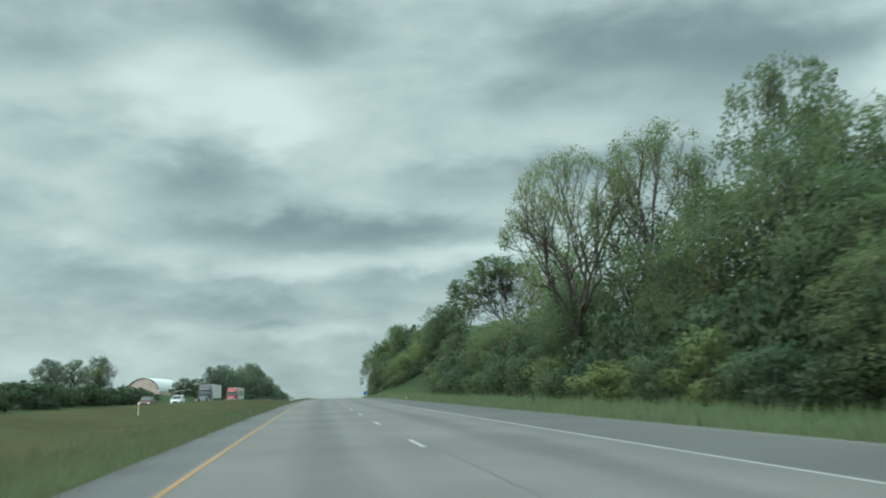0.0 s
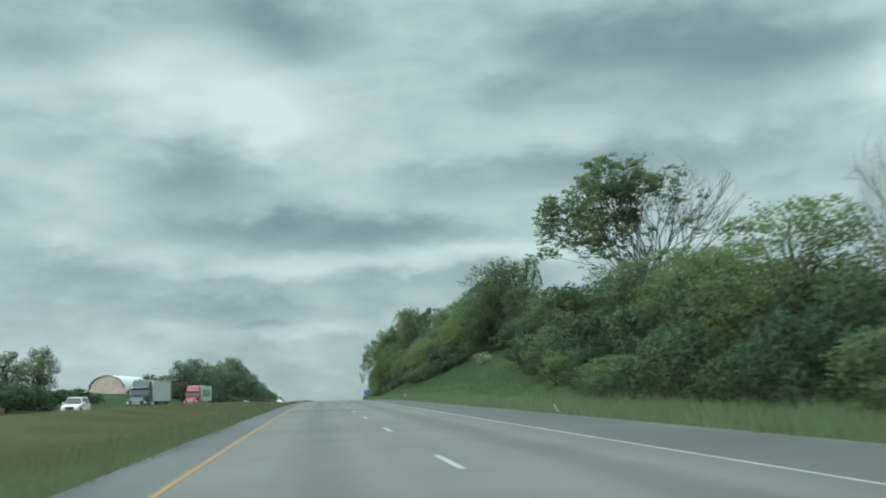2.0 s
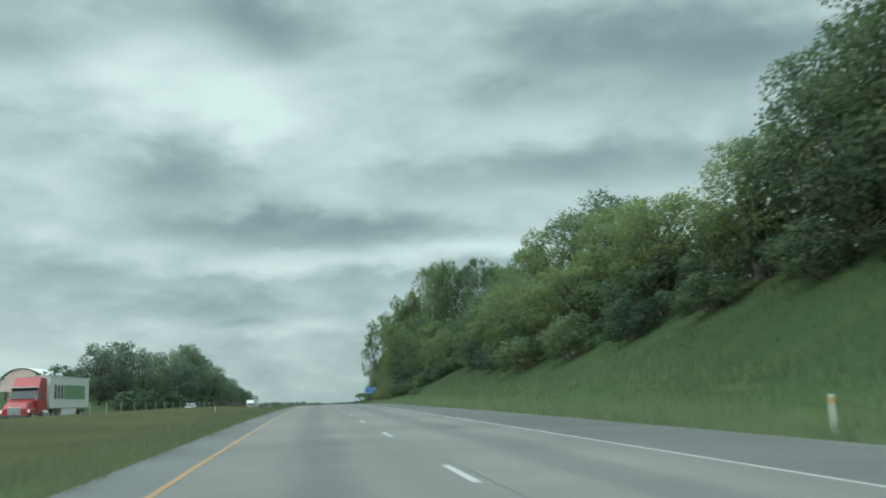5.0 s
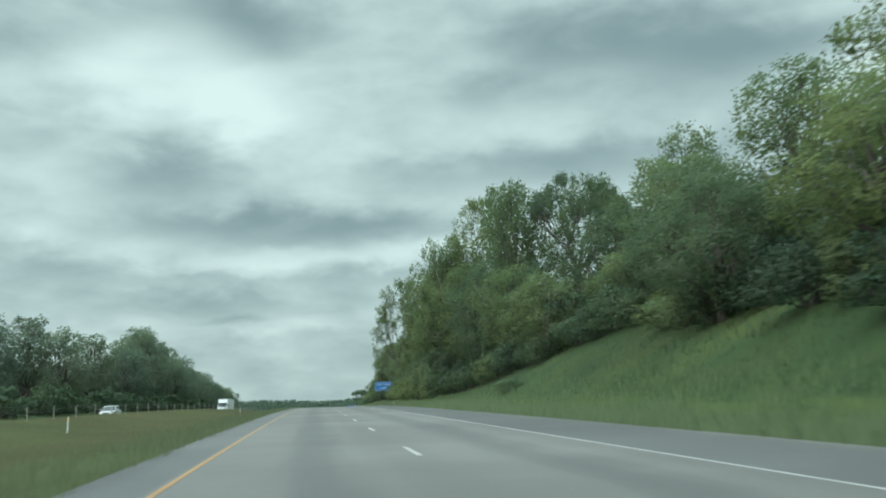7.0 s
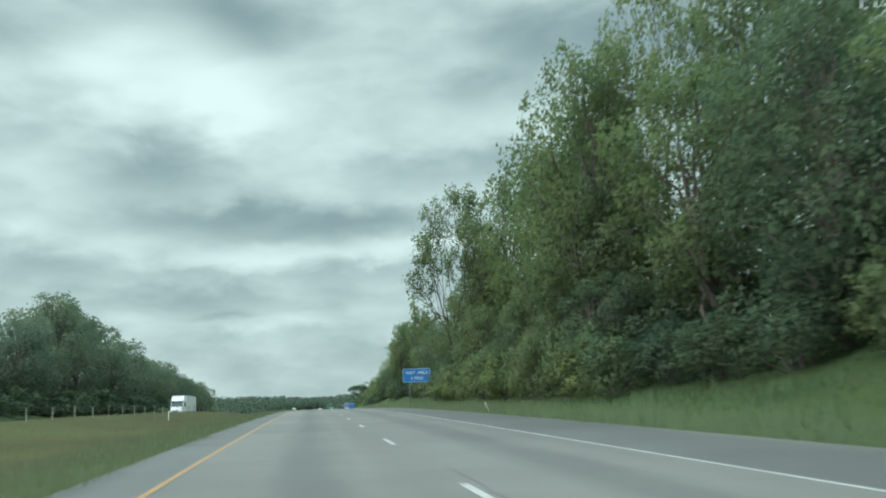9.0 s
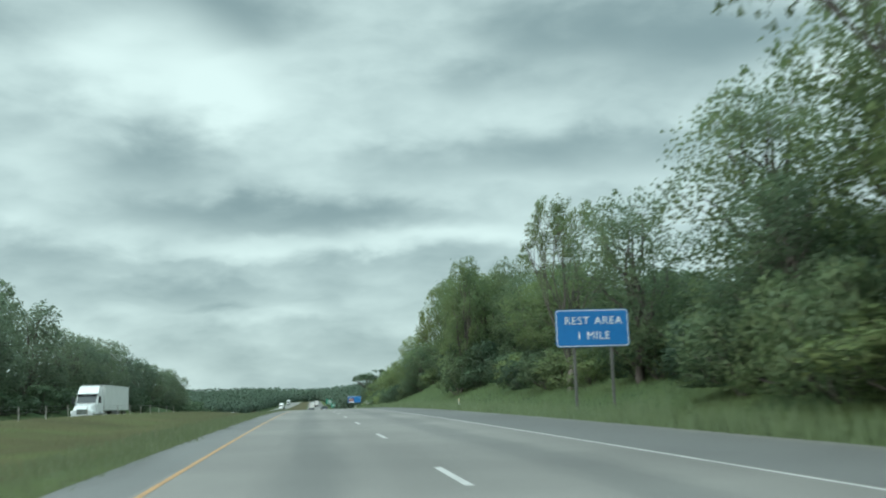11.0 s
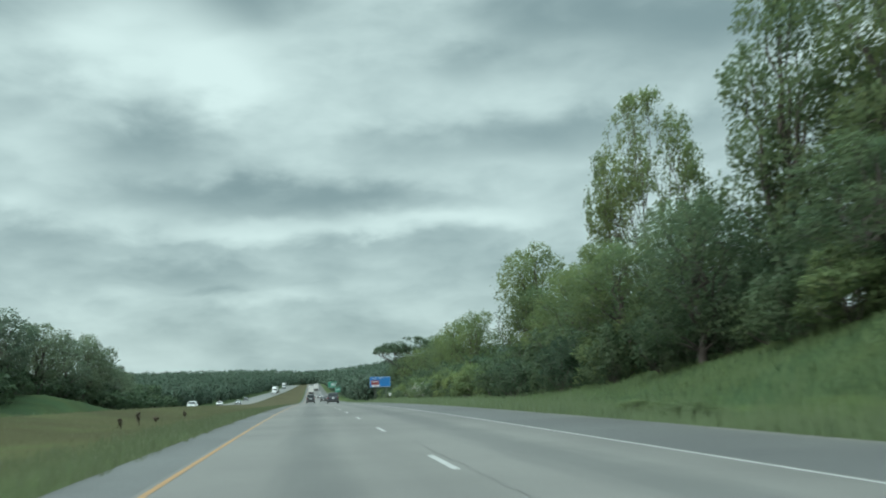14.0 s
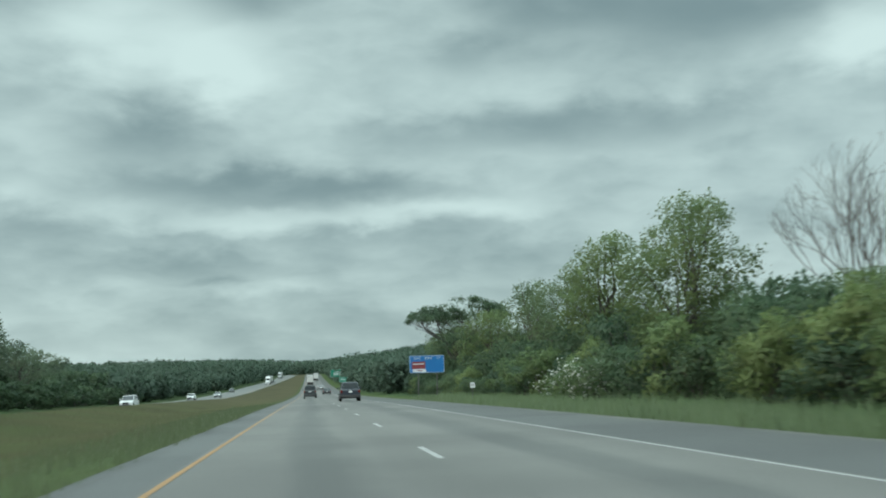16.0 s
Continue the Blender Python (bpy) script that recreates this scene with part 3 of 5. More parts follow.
# kind: height, half width, clear stem, lobes, leaves, leaf size, shape, lean, leaf material, label
KINDS = {
    "oak": (16.0, 5.6, 0.22, 19, 14000, 0.24, "round", 0.0, LEAF_MID, "tall broadleaf tree with a dense mid-green summer crown"),
    "maple": (16.0, 5.8, 0.12, 21, 14400, 0.24, "round", 0.0, LEAF_DARK, "rounded maple-like tree with thick dark green leaves"),
    "ash": (16.0, 5.0, 0.26, 17, 13000, 0.23, "round", 0.03, LEAF_MID, "tall broadleaf tree with a ragged green crown"),
    "elm": (16.0, 6.0, 0.24, 17, 11000, 0.27, "round", -0.04, LEAF_DARK, "high-crowned tree with dark leaves and a bare lower stem"),
    "locust": (16.0, 6.4, 0.32, 9, 15000, 0.13, "airy", -0.03, LEAF_PALE, "thinly leafed tree with crooked dark limbs showing"),
    "sycamore": (16.0, 6.2, 0.1, 8, 13500, 0.2, "airy", 0.0, LEAF_MID, "open-crowned tree with light green leaves on rising limbs"),
    "poplar": (16.0, 4.2, 0.14, 6, 9000, 0.15, "airy", 0.0, LEAF_PALE, "slender tree with sparse light green leaves"),
    "snag": (16.0, 5.4, 0.1, 8, 0, 0.4, "bare", 0.0, LEAF_PALE, "bare leafless tree with fine upright grey branches"),
    "halfdead": (16.0, 6.2, 0.06, 14, 15000, 0.19, "half", 0.0, LEAF_DARK, "broad tree, leafy on one side and bare on the other"),
    "umbrella": (16.0, 8.0, 0.45, 6, 13000, 0.24, "umbrella", 0.0, LEAF_DARK, "flat-topped tree with a spreading dark crown"),
    "filler": (16.0, 5.6, 0.08, 14, 4600, 0.36, "round", 0.0, LEAF_DARK, "woodland tree with a dark green crown behind the verge"),
    "filler_pale": (16.0, 5.2, 0.12, 13, 4400, 0.36, "round", 0.0, LEAF_MID, "woodland tree with a green crown behind the verge"),
    "inner": (16.0, 5.6, 0.08, 12, 1900, 0.55, "round", 0.0, LEAF_DARK, ""),
    "deep": (16.0, 5.6, 0.08, 10, 800, 0.9, "round", 0.0, LEAF_DARK, ""),
    "bush": (4.0, 2.7, 0.1, 11, 3000, 0.22, "bush", 0.0, LEAF_SHADED, "dense dark green wild shrub at the wood's edge"),
    "bush_mid": (4.0, 2.8, 0.1, 11, 3000, 0.22, "bush", 0.0, LEAF_DARK, "leafy green wild shrub at the wood's edge"),
    "bush_pale": (4.0, 2.4, 0.1, 9, 3000, 0.21, "bush", 0.0, LEAF_PALE, "bright yellow-green young shrub at the wood's edge"),
    "bush_white": (4.0, 3.4, 0.1, 9, 2500, 0.24, "bush", 0.0, LEAF_MID, "green shrub covered in white blossom by the verge"),
}
KINDS["thicket"] = (4.0, 2.7, 0.1, 10, 2000, 0.25, "bush", 0.0, LEAF_SHADED, "")
KINDS["scrub"] = (4.0, 2.7, 0.1, 9, 800, 0.45, "bush", 0.0, LEAF_SHADED, "")
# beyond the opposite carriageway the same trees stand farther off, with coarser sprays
# and with leaves lightened and greyed in colour for the haze
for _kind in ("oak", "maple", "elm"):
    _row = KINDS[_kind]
    KINDS["far_" + _kind] = (*_row[:4], 7600, 0.37, *_row[6:8], LEAF_HAZED, _row[9])
GROUPS = {"bush": "shrubs along the wood's edge", "fill": "trees of the roadside wood"}
MODELS = {}
turns = random.Random(11)


def plant(kind, s, d, top, wide, turn=None):
    """Puts a tree or shrub of that kind beside the road: its top over the road's surface, and its half width."""
    high0, wide0, clear, lobes, leaves, leaf, shape, lean, material, label = KINDS[kind]
    base = gz(s, d)
    sz, sx = max(0.55, top - base) / high0, wide / wide0
    yaw = turns.uniform(0, 2 * math.pi) if turn is None else radians(turn)
    m = Matrix.LocRotScale(on_ground(s, d, 0.05), Euler((0, 0, yaw)), (sx, sx, sz))
    variant = kind + str(turns.randrange(2)) if kind in ("oak", "maple", "ash", "far_oak", "far_maple", "filler", "filler_pale", "bush", "bush_mid") else kind
    if variant in MODELS:
        return copy_thing(MODELS[variant], Matrix.LocRotScale(m.translation, m.to_quaternion(), (sx / MODELS[variant].scale.x, sx / MODELS[variant].scale.x, sz / MODELS[variant].scale.z)))
    is_bush = shape == "bush"
    root = thing("shrub" if is_bush else "tree", m, label, "shrub" if is_bush else "tree", GROUPS.get(kind[:4], "trees along the road"))
    seed = sum(ord(c) * (i + 3) for i, c in enumerate(variant))
    if shape in ("airy", "bare", "half", "umbrella"):
        wood, crown = fork(seed, high0, wide0, clear, lobes, leaves, leaf, shape, lean)
    else:
        wood, crown = grow(seed, high0, wide0, clear, lobes, leaves, leaf, shape, lean)
    bark = DEAD if kind == "snag" else BARK
    if is_bush:
        mesh_ob("wood", wood[0], wood[1], bark, root, "", None, True)
    else:
        # the trunk's ten rings of seven come first, then the limbs and twigs
        mesh_ob("trunk", wood[0][:70], wood[1][:63], bark, root, "", None, True)
        mesh_ob("branchwork", wood[0][70:], [tuple(i - 70 for i in f) for f in wood[1][63:]], bark, root, "", None, True)
    if crown:
        mesh_ob("crown", crown[0], crown[1], material, root, "", None, False, crown[2])
    if kind == "bush_white":
        _, flowers = grow(77, high0, wide0 * 1.04, clear, lobes, 1100, 0.15, shape, lean)
        mesh_ob("blossom", flowers[0], flowers[1], BLOSSOM, root, "white blossom", None, False, flowers[2])
    MODELS[variant] = root
    return root


BACK = {"woods": [], "undergrowth": []}
GROWN = {}


def mass(name, label, material):
    """The inner wood, which nobody could count, as one object."""
    k = random.Random(21)
    verts, faces, kinds, soft, n = [], [], [], [], 0
    for kind, s, d, top, wide in BACK[name]:
        variant = (kind, k.randrange(3))
        high0, wide0, clear, lobes, leaves, leaf, shape, lean, _, _ = KINDS[kind]
        if variant not in GROWN:
            GROWN[variant] = grow(900 + variant[1] * 7 + len(kind), high0, wide0, clear, lobes, leaves, leaf, shape, lean, False)
        (wv, wf), (lv, lf, ln) = GROWN[variant]
        a, base = k.uniform(0, 6.283), gz(s, d)
        size = np.array((wide / wide0, wide / wide0, max(1.2, top - base) / high0))
        turn = np.array(((math.cos(a), -math.sin(a), 0), (math.sin(a), math.cos(a), 0), (0, 0, 1)))
        p = np.array(on_ground(s, d, 0.05))
        for vs, fs, slot in ((lv, lf, 0), (wv, wf, 1)):
            verts.append((vs * size) @ turn.T + p)
            soft.append((ln if slot == 0 else np.zeros_like(vs)) @ turn.T)
            faces += (np.asarray(fs) + n).tolist()
            kinds += [slot] * len(fs)
            n += len(vs)
    ob = mesh_ob(name, np.concatenate(verts), faces, material, None, "", None, True, np.concatenate(soft))
    ob.data.materials.append(BARK)
    ob.data.polygons.foreach_set("material_index", kinds)
    return tagged(ob, label, "woodland", kind="stuff")


# the wood's edge, stretch by stretch: kind, metres along, metres right, top over the road, half width
for row in [("maple", 25, 16.5, 5.4, 3.2), ("ash", 31, 20, 8.5, 4.0), ("maple", 38, 22, 12.5, 5.2), ("poplar", 46, 24.5, 18.6, 4.4), ("poplar", 40, 26, 14.6, 4.4), ("oak", 46, 20, 11.0, 4.6),
            ("locust", 63, 17.2, 17.6, 5.2, 150), ("locust", 60, 22.5, 18.6, 5.4, 40), ("maple", 63, 22.5, 12.8, 4.2), ("oak", 64, 17.5, 7.5, 3.6), ("maple", 74, 20, 9.0, 4.0), ("oak", 84, 22, 14.0, 4.8),
            ("ash", 92, 25, 11.5, 4.5), ("snag", 98, 21.5, 10.8, 2.6)]:
    plant(*row)
for row in [("maple", 103, 19.5, 8.6, 4.2), ("oak", 112, 20.5, 8.0, 4.2), ("maple", 120, 22, 8.5, 4.2), ("maple", 128, 23, 10.0, 4.5), ("halfdead", 150, 30, 22.4, 11.6, 35), ("maple", 139, 24, 10.5, 4.4),
            ("maple", 146, 20.5, 9.2, 3.8), ("ash", 156, 25, 9.6, 4.2), ("oak", 166, 27, 9.6, 4.0), ("ash", 173, 28, 9.4, 3.6), ("maple", 198, 24.5, 19.0, 5.6),
            ("maple", 204, 24, 17.0, 5.0), ("poplar", 196, 28, 19.8, 2.6), ("oak", 214, 24, 14.4, 4.6), ("maple", 207, 26, 16.0, 4.4), ("maple", 190, 26.5, 15.0, 3.6), ("ash", 171, 26, 11.0, 3.0), ("ash", 226, 23, 13.6, 4.6)]:
    plant(*row)
for row in [("oak", 244, 26, 16.8, 5.2), ("elm", 257, 29, 20.6, 6.2), ("ash", 268, 27, 20.4, 5.2), ("oak", 281, 27, 18.8, 5.0), ("elm", 295, 27, 17.0, 5.2), ("oak", 305, 29, 19.5, 5.4),
            ("elm", 313, 33.5, 24.5, 4.6), ("sycamore", 325, 28, 22.8, 5.0), ("umbrella", 337, 29.5, 25.5, 6.2), ("oak", 340, 22.5, 25.2, 4.6), ("oak", 347, 23.5, 26.6, 5.0), ("sycamore", 357, 21.5, 27.0, 5.4), ("maple", 353, 18, 13.5, 4.2)]:
    plant(*row)
for row in [("oak", 238, 19.5, 10.5, 3.8), ("maple", 250, 19.5, 11.2, 4.0), ("oak", 262, 19.5, 12.0, 4.0), ("maple", 275, 19, 11.0, 4.0), ("maple", 288, 23, 11.5, 4.0), ("oak", 300, 23.5, 11.5, 3.8),
            ("maple", 312, 20, 11.0, 4.0), ("oak", 323, 19, 13.0, 4.2), ("maple", 333, 18.5, 15.0, 4.4), ("ash", 343, 18, 16.5, 4.2)]:
    plant(*row)
for row in [("oak", 354, 16.0, 20.8, 4.5), ("ash", 360, 18, 19.0, 4.8), ("oak", 368, 17, 17.5, 4.6), ("ash", 377, 20.4, 20.8, 4.2), ("sycamore", 389, 13.6, 20.6, 5.4, 200), ("ash", 390, 17.8, 21.6, 4.4),
            ("oak", 397, 17.5, 15.0, 4.4), ("oak", 390, 15.4, 12.5, 3.8), ("maple", 401, 15.2, 7.8, 2.8), ("bush", 388, 14.0, 4.0, 2.2), ("maple", 349, 15.2, 7.0, 2.8), ("maple", 357, 15.0, 7.6, 2.9), ("maple", 366, 15.0, 7.8, 3.0), ("maple", 382, 14.8, 8.5, 3.0), ("maple", 406, 17.5, 12.5, 4.2), ("maple", 418, 16, 10.5, 3.6), ("poplar", 427, 15, 13.2, 2.8), ("ash", 433, 17, 9.5, 3.4), ("oak", 443, 18.5, 10.4, 4.0), ("maple", 455, 19.5, 11.6, 4.2)]:
    plant(*row)
for row in [("ash", 466, 17.4, 12.8, 4.0), ("ash", 463.6, 14.8, 14.0, 2.5), ("maple", 466.5, 20.5, 14.4, 3.8), ("bush", 461, 16.4, 6.0, 2.4), ("bush_mid", 466, 17.2, 6.8, 2.6), ("oak", 477, 20.5, 14.4, 3.8), ("snag", 494, 24.5, 18.6, 3.2), ("maple", 481, 22, 12.8, 4.6), ("oak", 493, 22, 15.0, 4.8), ("maple", 505, 22.5, 17.0, 4.8), ("ash", 516, 24.5, 20.5, 4.4),
            ("ash", 521, 21.5, 19.4, 3.6), ("sycamore", 543, 23.2, 21.2, 4.6), ("maple", 519, 24, 15.5, 4.6), ("oak", 529, 19.5, 10.4, 4.0), ("ash", 533, 18, 9.2, 3.8), ("maple", 490, 20.5, 9.2, 3.6), ("oak", 500, 20, 8.6, 3.4), ("maple", 511, 19.5, 9.6, 3.6), ("maple", 521, 17, 9.2, 3.4)]:
    plant(*row)
for row in [("maple", 545, 20, 8.8, 4.2), ("oak", 556, 20.8, 10.2, 4.2), ("ash", 562, 22, 11.4, 4.2), ("ash", 575, 22.6, 15.4, 4.6), ("oak", 573, 21.5, 10.8, 3.6), ("maple", 584, 22, 5.0, 3.2), ("snag", 595, 27, 13.0, 5.4),
            ("oak", 603, 21, 11.2, 4.2), ("ash", 617, 20.5, 11.4, 4.2), ("maple", 630, 21.5, 10.2, 4.4), ("oak", 592, 25, 5.8, 3.4), ("maple", 567, 27.5, 15.0, 4.2), ("maple", 646, 22, 11.2, 4.6), ("oak", 660, 21, 9.6, 4.4), ("umbrella", 682, 20.5, 13.2, 7.6), ("maple", 685, 21, 10.6, 5.0), ("maple", 692, 23, 9.5, 4.6), ("oak", 712, 23, 10.0, 4.6)]:
    plant(*row)

# shrubs at the wood's foot, and the fuller wood behind
wild = random.Random(5)
lush = random.Random(17)
s = 344.0
while s < 404:
    plant(lush.choice(("bush_mid", "bush_pale", "bush_mid")), s, 13.4 + lush.uniform(-0.2, 0.9), gz(s, 13.6) + lush.uniform(2.2, 4.4), lush.uniform(1.6, 2.4))
    s += lush.uniform(2.6, 4.2)
FRONT = [(0, 14.2), (110, 14.6), (125, 15.5), (140, 16.0), (149, 17.0), (157, 21.5), (205, 21.5), (225, 19.0), (240, 16.8), (284, 19.5), (299, 20.0), (312, 17.2), (330, 15.2), (345, 15.0), (440, 15.2), (460, 15.4), (492, 17.4), (510, 17.6), (526, 15.8), (540, 14.8), (720, 15.6)]
TOPS = [(0, 9), (45, 14), (68, 13), (84, 11), (100, 8), (120, 8), (137, 10), (150, 8.5), (165, 8.5), (183, 8.5), (200, 14), (225, 12.5), (245, 15.5), (262, 18.5), (290, 16.5), (313, 21), (335, 20), (342, 14), (357, 13.5),
        (380, 14), (390, 15), (410, 11.5), (430, 10), (466, 13.5), (490, 14), (518, 18), (532, 12.5), (550, 9.5), (566, 12.0), (576, 8.0), (583, 5.4), (600, 5.6), (612, 8.6), (650, 9.5), (720, 9.0), (1200, 11)]
s = 16.0
while s < 700:
    d = between(FRONT, s) + wild.uniform(-0.4, 1.6)
    kind = wild.choice(("bush", "bush", "bush", "bush_mid", "bush_mid", "bush", "bush_pale"))
    bare = 152 < s < 200
    plant(kind, s, d + (1.5 if bare else 0), gz(s, d) + wild.uniform(1.8, 3.4) * (0.6 if bare else 1.0), wild.uniform(1.5, 2.4))
    s += wild.uniform(3.2, 5.4)
s = 14.0
while s < 690:
    d = between(FRONT, s) + wild.uniform(3.0, 5.0)
    BACK["undergrowth"].append(("thicket", s, d, gz(s, d) + wild.uniform(3.4, 5.5) * (0.5 if 158 < s < 192 or 572 < s < 606 else 1.0), wild.uniform(2.4, 3.4)))
    s += wild.uniform(4.5, 7.0)
for row in [("bush_pale", 80, 16.4, 3.4, 2.2), ("bush_white", 601, 14.0, 2.4, 2.6), ("bush_white", 184, 20.0, 5.6, 1.6), ("bush_mid", 299, 13.6, 2.0, 1.2),
            ("bush_pale", 508, 11.0, 0.5, 1.0), ("bush_pale", 513, 11.2, 0.55, 1.1), ("bush_pale", 592, 15.6, 3.8, 2.2), ("bush_mid", 584, 15.8, 4.0, 2.4), ("bush_pale", 579, 16.2, 3.9, 2.4), ("bush_mid", 588, 18.4, 5.0, 3.0), ("bush_pale", 607, 16.4, 3.6, 2.2), ("bush_pale", 616, 16.6, 3.4, 2.2), ("bush_mid", 108, 12.4, 1.6, 0.9)]:
    plant(*row)
for row_d, near in ((9.5, 5.0), (16.0, 4.5)):
    s = 10.0 + row_d * 0.3
    while s < 760:
        d = between(FRONT, s) + row_d + wild.uniform(-1.5, 1.5)
        top = between(TOPS, s) * wild.uniform(0.68, 0.92)
        BACK["woods"].append((wild.choice(("filler", "filler", "filler_pale")) if row_d < 10 else "inner", s, d, max(top, gz(s, d) + 3.5), wild.uniform(3.6, 4.8)))
        s += near * wild.uniform(1.4, 2.1)

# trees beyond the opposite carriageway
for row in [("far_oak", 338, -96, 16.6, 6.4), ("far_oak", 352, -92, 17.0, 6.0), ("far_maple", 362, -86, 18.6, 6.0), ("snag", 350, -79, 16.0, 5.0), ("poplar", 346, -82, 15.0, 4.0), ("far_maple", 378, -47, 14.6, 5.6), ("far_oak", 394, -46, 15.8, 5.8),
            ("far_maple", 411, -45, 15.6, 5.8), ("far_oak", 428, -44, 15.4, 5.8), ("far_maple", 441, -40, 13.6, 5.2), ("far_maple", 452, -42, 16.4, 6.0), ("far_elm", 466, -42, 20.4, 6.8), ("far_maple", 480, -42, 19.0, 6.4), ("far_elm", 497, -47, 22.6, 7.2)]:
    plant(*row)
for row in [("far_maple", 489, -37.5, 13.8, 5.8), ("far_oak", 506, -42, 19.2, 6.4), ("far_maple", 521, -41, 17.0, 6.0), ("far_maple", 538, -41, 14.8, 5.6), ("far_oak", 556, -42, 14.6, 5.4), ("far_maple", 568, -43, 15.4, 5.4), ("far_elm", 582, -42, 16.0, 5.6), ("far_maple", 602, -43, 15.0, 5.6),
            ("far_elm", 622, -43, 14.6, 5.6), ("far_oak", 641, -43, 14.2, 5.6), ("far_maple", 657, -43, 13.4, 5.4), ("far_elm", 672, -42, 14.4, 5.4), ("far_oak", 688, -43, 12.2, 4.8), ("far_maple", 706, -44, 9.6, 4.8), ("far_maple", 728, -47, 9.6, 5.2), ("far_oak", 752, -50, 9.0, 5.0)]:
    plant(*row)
# scrub along the opposite carriageway's far verge
s = 92.0
while s < 205:
    BACK["undergrowth"].append(("scrub", s, -37.5 + wild.uniform(-1.5, 1.0), gz(s, -37) + wild.uniform(2.0, 3.6), wild.uniform(2.4, 3.4)))
    s += wild.uniform(3.2, 6.5)
s = 130.0
while s < 770:
    d = -50 - 8 * math.sin(s * 0.02) ** 2 - (18 if s < 330 else 0) + wild.uniform(-2, 2)
    if s < 340:
        for far in () if s > 285 else (-52.0, -58.0):
            BACK["undergrowth"].append(("scrub", s - far * 0.1, far + wild.uniform(-2, 2), gz(s, far) + wild.uniform(1.0, 1.9) - far * 0.02, wild.uniform(3.2, 4.8)))
    else:
        for far in () if s < 400 else ((4,) if s < 440 else (4, 13)):
            BACK["woods"].append(("deep", s + far * 0.3, d - far, max(gz(s, d) + 5.0, 11.0 + wild.uniform(-2.5, 1.0) if s < 560 else 8.0 + wild.uniform(-1, 1.0)), wild.uniform(4.8, 6.0)))
        if s > 440:
            BACK["undergrowth"].append(("scrub", s + 1, -43.5 + wild.uniform(-1.5, 1.5), gz(s, -43) + wild.uniform(3.6, 6.0), wild.uniform(3.4, 4.6)))
        if not 536 < s < 668:
            BACK["undergrowth"].append(("scrub", s + 2, -36.8 + wild.uniform(-1, 1), gz(s, -37) + wild.uniform(2.0, 4.5), wild.uniform(2.6, 3.6)))
    s += wild.uniform(6.5, 9.5)


# fillings in the wood's edge
for row in [("filler", 200, 26.0, 18.4, 5.2), ("filler", 205, 25.6, 16.6, 4.8), ("bush_mid", 462.6, 14.0, 5.2, 2.2), ("bush", 465, 14.6, 6.4, 2.2), ("maple", 679, 19, 9.0, 4.4)]:
    plant(*row)
# inner wood and undergrowth share the leaf colour darkened for canopy shade
mass("woods", "dense green woodland filling in behind the roadside trees", LEAF_SHADED)
mass("undergrowth", "thick green undergrowth below the roadside trees", LEAF_SHADED)

# ---- far woods ----
def far_woods():
    rng = np.random.default_rng(8)
    spots = []
    for _ in range(2000):
        spots.append((rng.uniform(740, 1900), -(34.5 + 380 * rng.uniform(0, 1) ** 1.6), rng.uniform(8, 13)))
        if spots[-1][0] < 980 and spots[-1][1] > -120:
            spots[-1] = (*spots[-1][:2], rng.uniform(4.5, 8.0))
    for _ in range(1700):
        spots.append((rng.uniform(700, 2100), 13.5 + 210 * rng.uniform(0, 1) ** 1.5, rng.uniform(8, 13)))
        if spots[-1][0] < 860 and spots[-1][1] < 60:
            spots[-1] = (*spots[-1][:2], rng.uniform(5.0, 8.5))
    for _ in range(1700):
        spots.append((rng.uniform(1760, 2900), rng.uniform(-1250, 900), rng.uniform(8, 14)))
    for _ in range(300):
        spots.append((rng.uniform(1585, 1800), rng.uniform(-70, 45), rng.uniform(9, 14)))
    pts, sizes, outs = [], [], []
    for s, d, h in spots:
        if s < 1580 and (abs(d + 26) < 8 or abs(d + 5) < 17):
            continue
        base = on_ground(s, d)
        # finer leaves along the road's edges, coarser ones behind them
        edge = abs(d + 8) < (75 if s < 900 else 105 if s < 1300 else 140)
        n, leaf = (380, 0.85) if s < 900 else (230, 1.15) if s < 1300 else (90, 2.0)
        if not edge:
            n, leaf = (100, 1.5) if s < 900 else (60, 2.1) if s < 1300 else (26, 4.0)
        if s > 1760:
            n, leaf = 44, 2.9
        w = rng.normal(0, 1, (n, 3))
        w /= np.linalg.norm(w, axis=1, keepdims=True)
        r = h * 0.42
        v = 0.3 * w + (0, -0.2, 0.75)
        outs.append(v / np.linalg.norm(v, axis=1, keepdims=True))
        pts.append(np.array(base) + (0, 0, h * 0.52) + w * (r * rng.uniform(0.7, 1.05, n))[:, None] * (1, 1, 1.15))
        sizes.append(np.full(n, leaf) * rng.uniform(0.7, 1.2, n))
    pts, sizes = np.concatenate(pts), np.concatenate(sizes)
    verts, faces, soft = leaf_mesh(rng, pts, sizes, np.concatenate(outs))
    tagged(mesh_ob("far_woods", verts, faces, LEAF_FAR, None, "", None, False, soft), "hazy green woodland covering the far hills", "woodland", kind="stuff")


far_woods()


